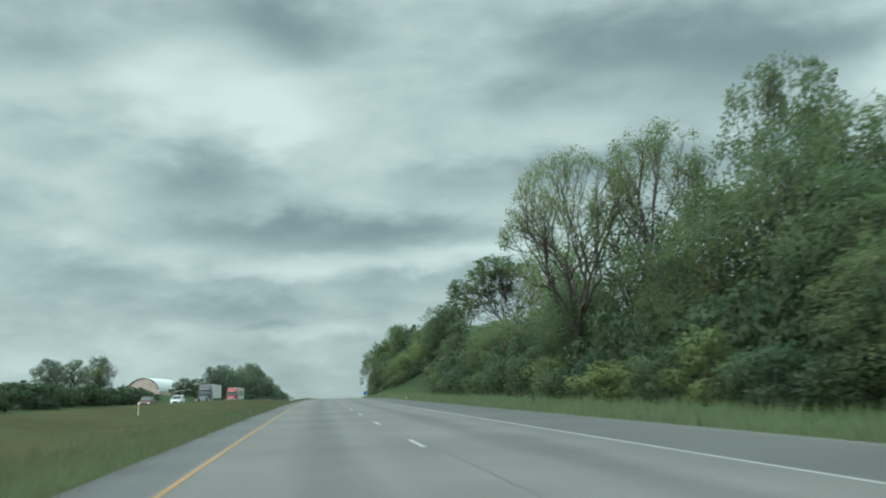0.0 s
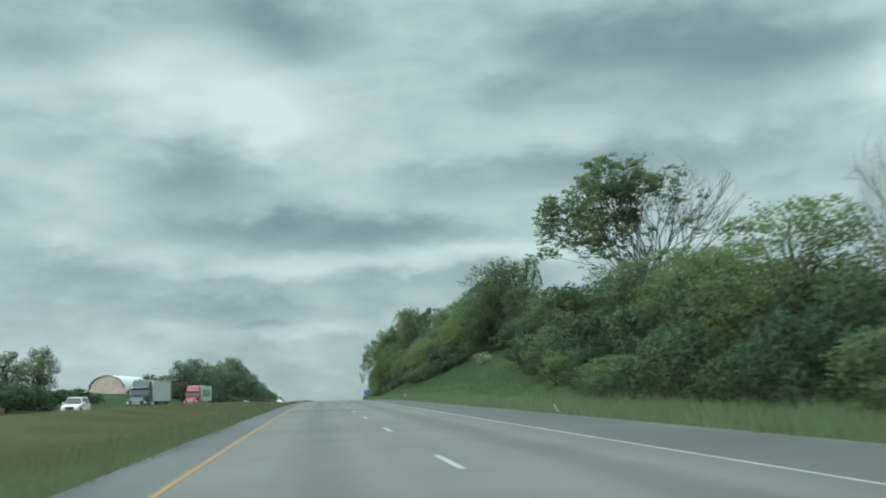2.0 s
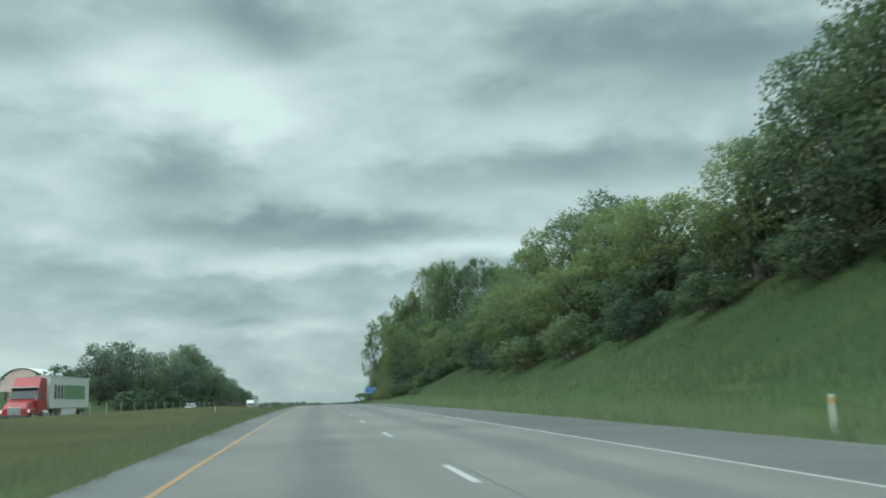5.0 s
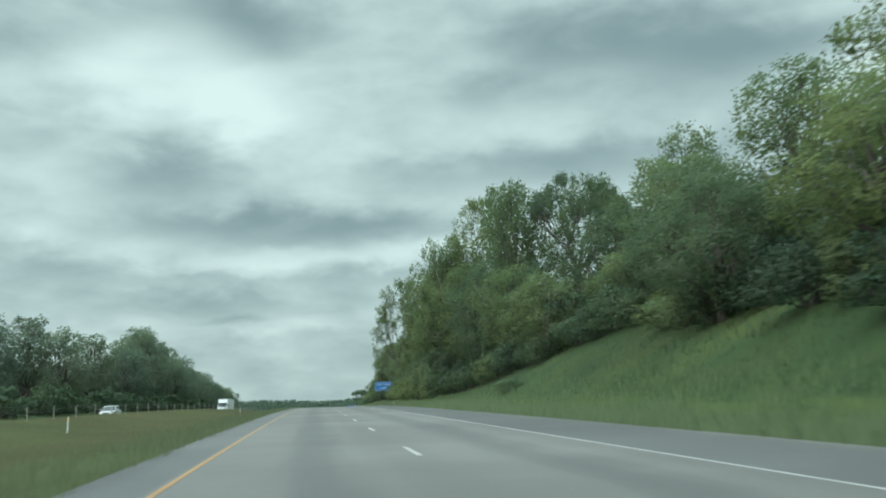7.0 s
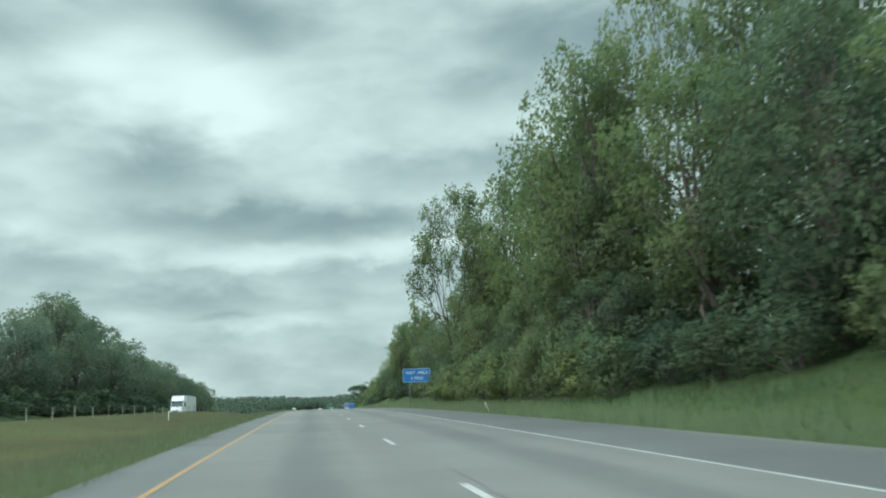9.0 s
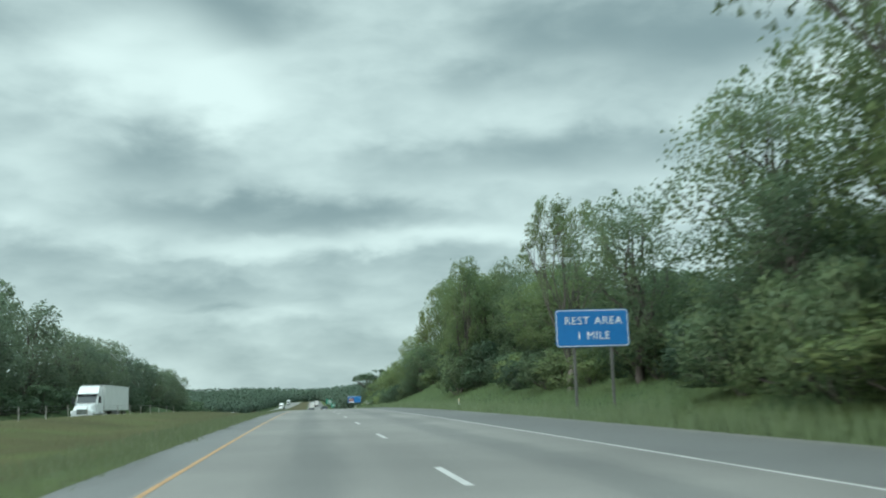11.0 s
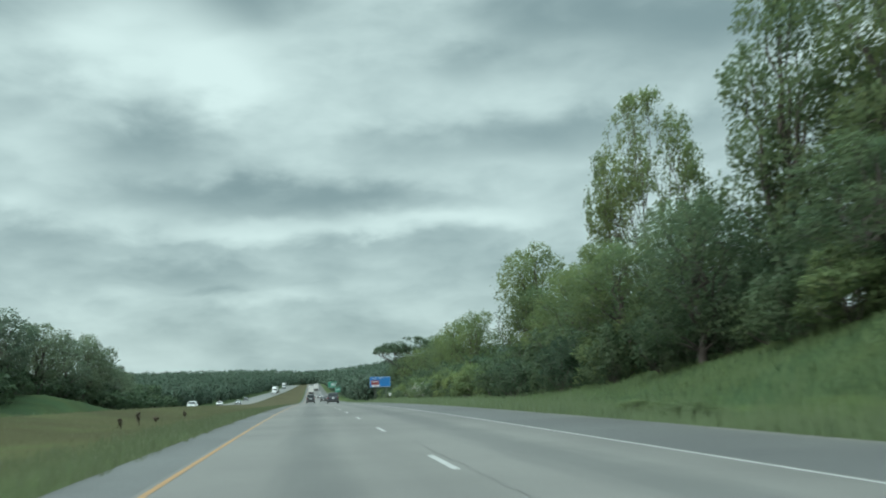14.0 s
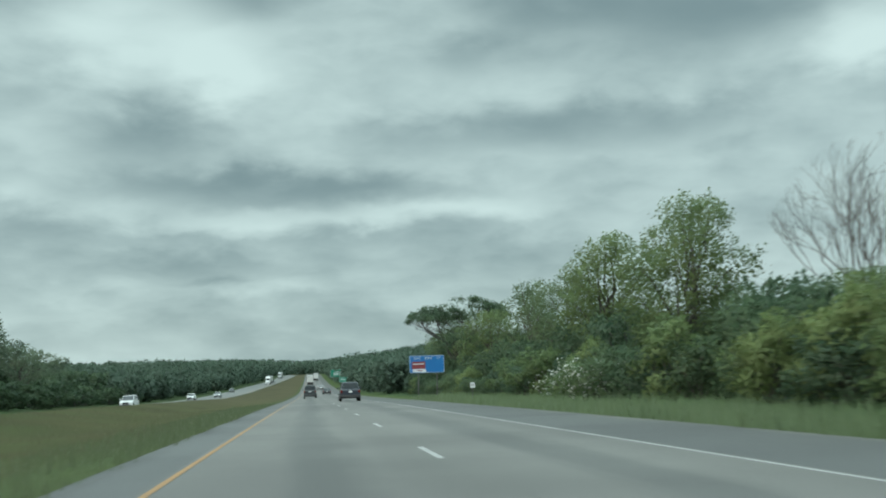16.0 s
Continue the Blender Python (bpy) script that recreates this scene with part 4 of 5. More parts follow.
# ---- grass ----
def grass(name, d0, d1, s0, s1, count, low, high, width, material, label, keep=None):
    rng = np.random.default_rng(len(name) + int(s0) + count)
    verts, n = [], 0
    for _ in range(count):
        s, f = rng.uniform(s0, s1), rng.uniform(0, 1)
        d = d0 + (d1 - d0) * f
        if keep and not keep(s, d):
            continue
        clump = 0.55 + 0.9 * max(0.0, 0.5 + noise.noise(Vector((s * 0.35, d * 0.5, 3.0))))
        h = rng.uniform(low, high) * clump
        p = on_ground(s, d, 0.03)
        a = rng.uniform(0, 6.283)
        w, lean = width * rng.uniform(0.6, 1.3), rng.uniform(0.05, 0.45) * h
        dx, dy = math.cos(a) * w, math.sin(a) * w
        if dx < 0:
            dx, dy = -dx, -dy
        verts += [(p.x - dx, p.y - dy, p.z), (p.x + dx, p.y + dy, p.z), (p.x - dy / w * lean, p.y + dx / w * lean, p.z + h)]
        n += 1
    faces = np.arange(n * 3).reshape(-1, 3)
    tilt = np.repeat(rng.normal(0, 0.07, (n, 3)) + (0, 0, 1.0), 3, 0)
    tilt /= np.linalg.norm(tilt, axis=1, keepdims=True)
    tagged(mesh_ob(name, verts, faces, material, None, "", None, False, tilt), label, "grass", kind="stuff")


grass("verge_grass", 8.85, 11.8, 2, 640, 60000, 0.2, 0.62, 0.026, VERGE, "tall green grass on the verge beside the shoulder")
grass("verge_grass", 9.3, 12.2, 2, 640, 15000, 0.45, 0.8, 0.018, VERGE, "pale seed heads standing in the verge grass")
grass("verge_grass", 11.4, 14.6, 2, 640, 30000, 0.15, 0.5, 0.026, BLADES, "green grass between the verge and the shrubs")
grass("bank_grass", 13.0, 24.0, 118, 345, 40000, 0.12, 0.34, 0.03, SHORT, "soft green grass on the roadside bank", lambda s, d: d < between(FRONT, s) + 1.5)
grass("bank_grass", 13.0, 19.0, 400, 545, 20000, 0.12, 0.34, 0.035, BLADES, "soft green grass on the roadside bank", lambda s, d: d < between(FRONT, s) + 1.5)
grass("median_edge_grass", -6.8, -3.0, 2, 640, 52000, 0.1, 0.3, 0.02, EDGE, "green grass at the edge of the median")
grass("median_grass", -20.0, -6.0, 4, 640, 36000, 0.08, 0.24, 0.02, SEEDED, "brownish seeded grass over the wide median")
grass("shoulder_edge_grass", -3.4, -2.6, 2, 600, 22000, 0.05, 0.24, 0.016, EDGE, "ragged grass creeping over the shoulder's edge", lambda s, d: d < -2.88 + 0.22 * noise.noise(Vector((s * 0.22, 1.0, 0.0))) + 0.16 * noise.noise(Vector((s * 1.1, 4.0, 0.0))))
grass("shoulder_edge_grass", 8.6, 9.1, 2, 620, 12000, 0.03, 0.14, 0.02, BLADES, "ragged grass creeping over the shoulder's edge", lambda s, d: d > 8.85 + 0.4 * noise.noise(Vector((s * 0.25, 9.0, 0.0))))


# ---- signs, posts and barrier ----
SIGN_BLUE = surface("blue_sign_sheeting", (0.004, 0.095, 0.27), (0.008, 0.12, 0.32), 0.7, 9.0, 0.45, 0.03)
SIGN_GREEN = surface("green_sign_sheeting", (0.005, 0.14, 0.09), (0.01, 0.18, 0.12), 0.7, 9.0, 0.45, 0.03)
SIGN_WHITE = surface("white_sign_sheeting", (0.42, 0.44, 0.45), (0.54, 0.56, 0.57), 0.9, 9.0, 0.45, 0.03)
SIGN_RED = surface("red_sign_sheeting", (0.13, 0.022, 0.026), (0.18, 0.032, 0.034), 0.9, 9.0, 0.45, 0.03)
POST = surface("weathered_steel_post", (0.06, 0.063, 0.06), (0.1, 0.104, 0.1), 1.0, 12.0, 0.6, 0.2, 0.3)
TIMBER = surface("weathered_timber_post", (0.18, 0.175, 0.16), (0.27, 0.265, 0.24), 1.0, 9.0, 0.9, 0.4)
POST_WHITE = surface("white_plastic_post", (0.46, 0.47, 0.46), (0.58, 0.59, 0.58), 1.0, 12.0, 0.6, 0.1)
REFLECTOR = surface("amber_reflector", (0.5, 0.25, 0.03), (0.65, 0.35, 0.05), 3.0, 20.0, 0.3, 0.0)


def rounded(bm, w, h, r, y, depth):
    """An upright plate with rounded corners, its face towards -y."""
    ring = []
    for cx, cz, a0 in ((w / 2 - r, h / 2 - r, 0), (-w / 2 + r, h / 2 - r, 90), (-w / 2 + r, -h / 2 + r, 180), (w / 2 - r, -h / 2 + r, 270)):
        for k in range(6):
            a = radians(a0 + 18 * k)
            ring.append((cx + r * math.cos(a), cz + r * math.sin(a)))
    front = [bm.verts.new((x, y, z)) for x, z in ring]
    back = [bm.verts.new((x, y + depth, z)) for x, z in ring]
    bm.faces.new(front)
    bm.faces.new(back[::-1])
    for i in range(len(ring)):
        j = (i + 1) % len(ring)
        bm.faces.new((front[j], front[i], back[i], back[j]))
    bmesh.ops.recalc_face_normals(bm, faces=bm.faces)
    return bm


def words(body, size, x, z, y, material, parent, spread=1.08):
    """A line of flat capital letters standing upright, facing -y."""
    data = bpy.data.curves.new("words", "FONT")
    data.body, data.size, data.align_x, data.align_y, data.extrude, data.space_character = body, size, "CENTER", "CENTER", 0.002, spread
    temp = bpy.data.objects.new("words", data)
    me = bpy.data.meshes.new_from_object(temp)
    bpy.data.objects.remove(temp)
    me.transform(Matrix.Translation((x, y, z)) @ Euler((radians(90), 0, 0)).to_matrix().to_4x4())
    me.materials.clear()
    me.materials.append(material)
    ob = new("lettering", me)
    ob.parent = parent
    return tagged(ob, "white capital letters")


def road_sign(name, s, d, centre, w, h, posts, material, label, group="signs along the road"):
    root = thing(name, Matrix.Translation(on_ground(s, d)) @ facing(s, d).to_3x3().to_4x4() @ pose(0, 0, 0, 0, 0, -2), label, "road sign", group)
    zc = centre - gz(s, d)
    panel = part("panel", rounded(bmesh.new(), w, h, 0.14, -0.012, 0.024), material, root)
    panel.location.z = zc
    rim = bmesh.new()
    rounded(rim, w - 0.05, h - 0.05, 0.13, -0.016, 0.003)
    edge = part("border", rim, SIGN_WHITE, panel, "thin white border")
    inner = bmesh.new()
    rounded(inner, w - 0.115, h - 0.115, 0.1, -0.02, 0.003)
    part("face", inner, material, panel)
    for x in posts:
        bm = bmesh.new()
        box(bm, x - 0.05, x + 0.05, 0.02, 0.14, -0.4, zc + h * 0.42, 0.01)
        part("post", bm, POST, root)
    return root, panel


root, panel = road_sign("rest_area_sign", 412, 11.9, 3.55, 3.15, 1.58, (-0.8, 0.8), SIGN_BLUE, "blue highway sign reading REST AREA 1 MILE on two steel posts")
for body, x, z in (("REST", -0.66, 0.3), ("AREA", 0.7, 0.3), ("1", -0.58, -0.33), ("MILE", 0.24, -0.33)):
    words(body, 0.46, x, z, -0.026, SIGN_WHITE, panel, 1.12)
root, panel = road_sign("services_sign", 655, 12.4, 3.55, 3.75, 1.85, (-0.95, 1.05), SIGN_BLUE, "blue services sign with a red and white panel on two posts")
for body, x in (("GAS", -1.05), ("EXIT", 0.2), ("77", 1.25)):
    words(body, 0.36, x, 0.62, -0.026, SIGN_WHITE, panel, 1.12)
for nm, x0, x1, z0, z1, mt in (("logo_panel", -1.62, -0.18, -0.5, 0.28, SIGN_RED), ("logo_bar", -1.5, -0.3, -0.02, 0.08, SIGN_WHITE), ("logo_bar", -1.55, -0.12, -0.82, -0.52, SIGN_WHITE), ("logo_bar", -1.1, -0.5, -0.72, -0.62, SIGN_RED)):
    bm = bmesh.new()
    y = -0.026 if nm == "logo_panel" else (-0.031 if mt is SIGN_WHITE else -0.036)
    box(bm, x0, x1, y, y + 0.004, z0, z1)
    part(nm, bm, mt, panel)
root, panel = road_sign("exit_sign", 930, 10.9, 5.2, 5.6, 2.8, (-1.5, 1.5), SIGN_GREEN, "green highway guide sign on two posts in the distance")
for z in (0.45, -0.1, -0.6):
    bm = bmesh.new()
    box(bm, -1.6, 1.4 + z, -0.03, -0.026, z - 0.13, z + 0.13)
    part("lettering_bar", bm, SIGN_WHITE, panel)
root, panel = road_sign("exit_sign", 875, 11.0, 3.2, 2.4, 1.6, (-0.7, 0.7), SIGN_GREEN, "small green highway guide sign on two posts in the distance")
bm = bmesh.new()
box(bm, -0.8, 0.7, -0.03, -0.026, -0.1, 0.2)
part("lettering_bar", bm, SIGN_WHITE, panel)


def marker(s, d):
    root = thing("mile_marker", Matrix.Translation(on_ground(s, d)) @ facing(s, d).to_3x3().to_4x4(), "small white marker plate on a short steel post", "road marker")
    bm = bmesh.new()
    box(bm, -0.03, 0.03, 0.0, 0.04, -0.3, 1.25, 0.005)
    part("post", bm, POST, root)
    bm = bmesh.new()
    rounded(bm, 0.34, 0.38, 0.04, -0.008, 0.008)
    plate = part("plate", bm, SIGN_WHITE, root)
    plate.location.z = 1.12
    bm = bmesh.new()
    box(bm, -0.1, 0.1, -0.012, -0.009, -0.03, 0.03)
    part("lettering_bar", bm, POST, plate)


marker(619, 11.2)


def delineator(s, d, tilt=0.0, roll=0.0, size=1.0, first=[]):
    m = Matrix.Translation(on_ground(s, d)) @ facing(s, d).to_3x3().to_4x4() @ pose(0, 0, 0, tilt, roll, 0) @ Matrix.Scale(size, 4, (0, 0, 1))
    if first:
        return copy_thing(first[0], m)
    root = thing("delineator_post", m, "slim white delineator post with an amber reflector by the shoulder", "road post", "delineator posts along the shoulder")
    bm = bmesh.new()
    box(bm, -0.03, 0.03, -0.01, 0.01, -0.3, 0.98, 0.005)
    part("stake", bm, POST_WHITE, root)
    bm = bmesh.new()
    box(bm, -0.024, 0.024, -0.016, -0.0105, 0.76, 0.9)
    part("reflector", bm, REFLECTOR, root, "amber reflector")
    first.append(root)
    return root


for s, d, tilt, roll in ((183, 10.0, 0, 0), (354.2, 9.7, 0, -21), (440, 10.4, 0, 0), (70, -12.5, 0, 0), (150, -19.2, 0, 0), (283, -12.0, 0, 2), (387, -12.0, 0, 0), (60, -19.0, 0, 0)):
    delineator(s, d, tilt, roll, 0.74 if roll < -20 else 0.9)
delineator(271, 9.3, 78, -62)
delineator(102.2, 9.15, 0, -34, 0.52)


def barrier():
    """Timber posts with three cables along the median's far edge."""
    root = thing("cable_barrier", Matrix.Identity(4), "cable barrier with a row of weathered posts along the median", "barrier")
    bm = box(bmesh.new(), -0.03, 0.03, -0.03, 0.03, -0.3, 0.84, 0.008)
    me = bpy.data.meshes.new("post")
    bm.to_mesh(me)
    bm.free()
    me.materials.append(TIMBER)
    k = random.Random(3)
    s = 240.0
    line = []
    while s < 500:
        ob = new("post", me)
        ob.parent = root
        d = -16.5
        ob.matrix_basis = Matrix.LocRotScale(on_ground(s, d), Euler((k.uniform(-0.03, 0.03), k.uniform(-0.04, 0.04), k.uniform(0, 0.3))), (1, 1, k.uniform(0.92, 1.08)))
        line.append(s)
        s += 5.8
    for h in (0.48, 0.64, 0.8):
        verts, faces = [], []
        tube(verts, faces, [(np.array(at(x, -16.44, gz(x, -16.5) + h)), 0.006) for x in line], 4)
        mesh_ob("cable", verts, faces, POST, root)


barrier()

# ---- barn on the rise ----
BARN_SKIN = surface("pale_barn_membrane", (0.4, 0.42, 0.42), (0.5, 0.52, 0.51), 0.3, 4.0, 0.6, 0.1)
BARN_END = surface("weathered_barn_boards", (0.27, 0.22, 0.2), (0.4, 0.34, 0.3), 0.4, 5.0, 0.85, 0.3)


def barn(s, d, z, wide, high, deep, yaw):
    root = thing("hoop_barn", Matrix.Translation(at(s, d, z)) @ pose(0, 0, 0, 0, 0, yaw), "hoop barn with a curved pale roof and a boarded end", "barn")
    n = 20
    arch = [(-wide / 2 * math.cos(math.pi * i / n), high * math.sin(math.pi * i / n) ** 0.85) for i in range(n + 1)]
    bm = bmesh.new()
    rings = []
    for y in np.linspace(-0.4, deep, 9):
        rings.append(([bm.verts.new((x, y, h)) for x, h in arch], [bm.verts.new((x * 0.985, y, h * 0.985)) for x, h in arch]))
    for (o0, i0), (o1, i1) in zip(rings, rings[1:]):
        for k in range(n):
            bm.faces.new((o0[k], o0[k + 1], o1[k + 1], o1[k]))
            bm.faces.new((i0[k + 1], i0[k], i1[k], i1[k + 1]))
    for (o, i) in (rings[0], rings[-1]):
        for k in range(n):
            bm.faces.new((o[k + 1], o[k], i[k], i[k + 1]))
    part("roof", bm, BARN_SKIN, root, "pale curved membrane roof", True)
    for y in (0.0, deep - 0.6):
        k = 14
        for j in range(k):
            x0, x1 = -wide / 2 * 0.97 + wide * 0.97 * j / k, -wide / 2 * 0.97 + wide * 0.97 * (j + 1) / k - 0.03
            top = high * 0.975 * max(0.03, 1 - (max(abs(x0), abs(x1)) / (wide / 2)) ** 2) ** 0.5
            part("board", box(bmesh.new(), x0, x1, y, y + 0.08, -0.5, top), BARN_END, root)
    part("base_wall", box(bmesh.new(), wide / 2 - 0.1, wide / 2 + 0.15, 0, deep - 0.5, -2.0, 0.9), BARN_END, root)
    part("base_wall", box(bmesh.new(), -wide / 2 - 0.15, -wide / 2 + 0.1, 0, deep - 0.5, -2.0, 0.9), BARN_END, root)


barn(492, -98, 8.6, 17.0, 7.6, 27, -14)


def dock(s, d, high, turn):
    """A dead dock plant: leaning stems with clotted brown seed heads."""
    root = thing("weed", Matrix.Translation(on_ground(s, d)) @ pose(0, 0, 0, 0, 0, turn), "dark brown dried dock weed standing in the median grass", "weed", "dried weeds in the median")
    k = np.random.default_rng(int(s))
    for j in range(3):
        tip = np.array((k.uniform(-0.14, 0.14), k.uniform(-0.14, 0.14), high * k.uniform(0.8, 1.0)))
        verts, faces = [], []
        tube(verts, faces, bend(k, np.array((0.02 * j, 0.0, -0.05)), tip, 0.014, 0.007, 4, 0.02), 5)
        stem = mesh_ob("stem", verts, faces, WEED, root)
        u = k.uniform(0.5, 1.05, 70)
        pts = tip * u[:, None] + k.normal(0, 0.05, (70, 3))
        v, f, n = leaf_mesh(k, pts, 0.07, np.tile((0.0, 0.0, 1.0), (70, 1)))
        mesh_ob("seed_head", v, f, WEED, root, "", None, False, n)


WEED = surface("dried_brown_weed", (0.03, 0.02, 0.013), (0.07, 0.048, 0.03), 2.0, 20.0, 0.9, 0.2)
for s, d, high, turn in ((529, -9, 0.5, 10), (534, -9, 0.7, 80), (541, -9.2, 0.36, 150), (553, -9, 0.5, 220)):
    dock(s, d, high, turn)


# ---- vehicles ----
def paint(name, c, rough=0.35):
    return surface(name, tuple(v * 0.88 for v in c), c, 0.8, 6.0, rough, 0.0, 0.0, 0.0, 0.25)


GLASS = surface("dark_tinted_glass", (0.012, 0.016, 0.018), (0.02, 0.025, 0.028), 1.0, 5.0, 0.15, 0.0)
TYRE = surface("black_rubber", (0.014, 0.014, 0.014), (0.03, 0.03, 0.03), 2.0, 15.0, 0.85, 0.2)
RIM = surface("dull_alloy", (0.35, 0.36, 0.37), (0.5, 0.51, 0.52), 2.0, 9.0, 0.4, 0.0, 0.8)
TAIL = surface("red_lamp_lens", (0.085, 0.008, 0.008), (0.12, 0.012, 0.01), 2.0, 9.0, 0.2, 0.0)
HEAD = surface("clear_lamp_lens", (0.68, 0.7, 0.7), (0.82, 0.83, 0.83), 2.0, 9.0, 0.15, 0.0)
TRIM = surface("black_plastic_trim", (0.02, 0.02, 0.021), (0.04, 0.04, 0.041), 2.0, 12.0, 0.6, 0.1)
PLATE = surface("number_plate", (0.5, 0.51, 0.5), (0.66, 0.67, 0.66), 2.0, 9.0, 0.5, 0.0)
CHROME = surface("chrome", (0.6, 0.6, 0.6), (0.72, 0.72, 0.72), 1.0, 5.0, 0.2, 0.0, 0.95)


def loft(bm, outline, bevel=0.05):
    """A body from its side outline: (y, z, half width) round the edge; the two flanks and the skin between them."""
    left = [bm.verts.new((-w, y, z)) for y, z, w in outline]
    right = [bm.verts.new((w, y, z)) for y, z, w in outline]
    n = len(outline)
    bm.faces.new(left)
    bm.faces.new(right[::-1])
    for i in range(n):
        j = (i + 1) % n
        bm.faces.new((left[j], left[i], right[i], right[j]))
    bmesh.ops.recalc_face_normals(bm, faces=bm.faces)
    if bevel:
        bmesh.ops.bevel(bm, geom=bm.edges[:], offset=bevel, segments=2, affect="EDGES", profile=0.6, clamp_overlap=True)
    return bm


def pane(corners, thick=0.012):
    """A pane from four corners, thickened along its normal."""
    bm = bmesh.new()
    c = [Vector(p) for p in corners]
    n = (c[1] - c[0]).cross(c[2] - c[0]).normalized() * thick
    a, b = [bm.verts.new(p) for p in c], [bm.verts.new(p + n) for p in c]
    bm.faces.new(a[::-1])
    bm.faces.new(b)
    for i in range(4):
        j = (i + 1) % 4
        bm.faces.new((a[i], a[j], b[j], b[i]))
    bmesh.ops.recalc_face_normals(bm, faces=bm.faces)
    return bm


def wheel(root, x, y, r, w):
    side = 1 if x > 0 else -1
    bm = bmesh.new()
    rod(bm, (x - w / 2, y, r), (x + w / 2, y, r), r, 24)
    bmesh.ops.bevel(bm, geom=[e for e in bm.edges if abs(e.verts[0].co.x - e.verts[1].co.x) < 1e-4], offset=0.03, segments=2, affect="EDGES")
    hub = part("wheel", bm, TYRE, root, "black tyre")
    bm = bmesh.new()
    rod(bm, (x + side * (w / 2 - 0.05), y, r), (x + side * (w / 2 + 0.006), y, r), r * 0.62, 16)
    part("rim", bm, RIM, hub, "dull alloy rim")


def car(m, name, label, colour, length=4.7, width=1.88, height=1.7, style="suv"):
    """A passenger car: nose towards +y of its own pose."""
    root = thing(name, m, label, "car", "vehicles on the highway")
    L, W, H = length / 2, width / 2, height
    belt = H * 0.6
    body = [(-L, 0.42, W * 0.94), (-L + 0.03, belt - 0.05, W * 0.95), (-L + 0.1, belt + 0.02, W * 0.94), (L * 0.42, belt + 0.0, W * 0.94), (L * 0.93, belt - 0.14, W * 0.86), (L, 0.62, W * 0.84), (L, 0.36, W * 0.86), (L * 0.8, 0.24, W), (-L * 0.85, 0.26, W)]
    part("body", loft(bmesh.new(), body, 0.06), colour, root)
    rear = -L + (0.14 if style == "suv" else 0.55)
    if style == "pickup":
        rear = -L * 0.18
    top = [(rear, belt - 0.02, W * 0.9), (rear + (0.22 if style == "suv" else 0.4), H - 0.03, W * 0.7), (rear + 0.7, H, W * 0.7), (L * 0.12, H - 0.02, W * 0.7), (L * 0.44, belt - 0.02, W * 0.88)]
    cabin = part("cabin", loft(bmesh.new(), top, 0.05), colour, root)
    e = 0.008
    ra, rb = top[0], top[1]
    part("rear_window", pane([(-ra[2] * 0.86, ra[0] + 0.05 - e, belt + 0.1), (ra[2] * 0.86, ra[0] + 0.05 - e, belt + 0.1), (rb[2] * 0.92, rb[0] - 0.045 - e, H - 0.13), (-rb[2] * 0.92, rb[0] - 0.045 - e, H - 0.13)]), GLASS, cabin, "dark tinted rear window")
    fa, fb = top[4], top[3]
    part("windscreen", pane([(fa[2] * 0.9, fa[0] - 0.03, belt + 0.06), (-fa[2] * 0.9, fa[0] - 0.03, belt + 0.06), (-fb[2] * 0.92, fb[0] + 0.075, H - 0.1), (fb[2] * 0.92, fb[0] + 0.075, H - 0.1)], 0.03), GLASS, cabin, "dark windscreen")
    for sx in (-1, 1):
        y0, y1 = rear + 0.5, L * 0.3
        mid = (y0 + y1) / 2
        for a, b in ((y0, mid - 0.04), (mid + 0.04, y1)):
            part("side_window", pane([(sx * W * 0.895, a, belt + 0.08), (sx * W * 0.895, b, belt + 0.08), (sx * W * 0.745, min(b, L * 0.16), H - 0.12), (sx * W * 0.745, max(a, rear + 0.55), H - 0.12)][:: sx], 0.02), GLASS, cabin, "dark side window")
        part("tail_lamp", box(bmesh.new(), sx * W * 0.72, sx * W * 0.94, -L - 0.012, -L + 0.1, belt - 0.28, belt - 0.04, 0.02), TAIL, root, "red tail lamp")
        part("headlamp", box(bmesh.new(), sx * W * 0.5, sx * W * 0.84, L * 0.93, L + 0.004, belt - 0.36, belt - 0.22, 0.02), HEAD, root, "clear headlamp")
        part("mirror", box(bmesh.new(), sx * W * 0.96, sx * (W + 0.16), L * 0.3, L * 0.36 + 0.06, belt + 0.06, belt + 0.22, 0.03), colour, root)
        for y in (-L * 0.58, L * 0.62):
            wheel(root, sx * (W - 0.12), y, 0.36 if style != "sedan" else 0.32, 0.22)
    part("rear_bumper", box(bmesh.new(), -W * 0.92, W * 0.92, -L - 0.05, -L + 0.12, 0.36, 0.6, 0.04), TRIM, root, "black rear bumper")
    part("front_bumper", box(bmesh.new(), -W * 0.82, W * 0.82, L - 0.1, L + 0.05, 0.3, 0.48, 0.04), TRIM, root, "black front bumper")
    part("grille", box(bmesh.new(), -W * 0.42, W * 0.42, L - 0.03, L + 0.015, 0.5, belt - 0.24, 0.015), TRIM, root, "black grille")
    part("number_plate", box(bmesh.new(), -0.16, 0.16, -L - 0.02, -L + 0.05, belt - 0.26, belt - 0.11, 0.005), PLATE, root, "pale number plate")
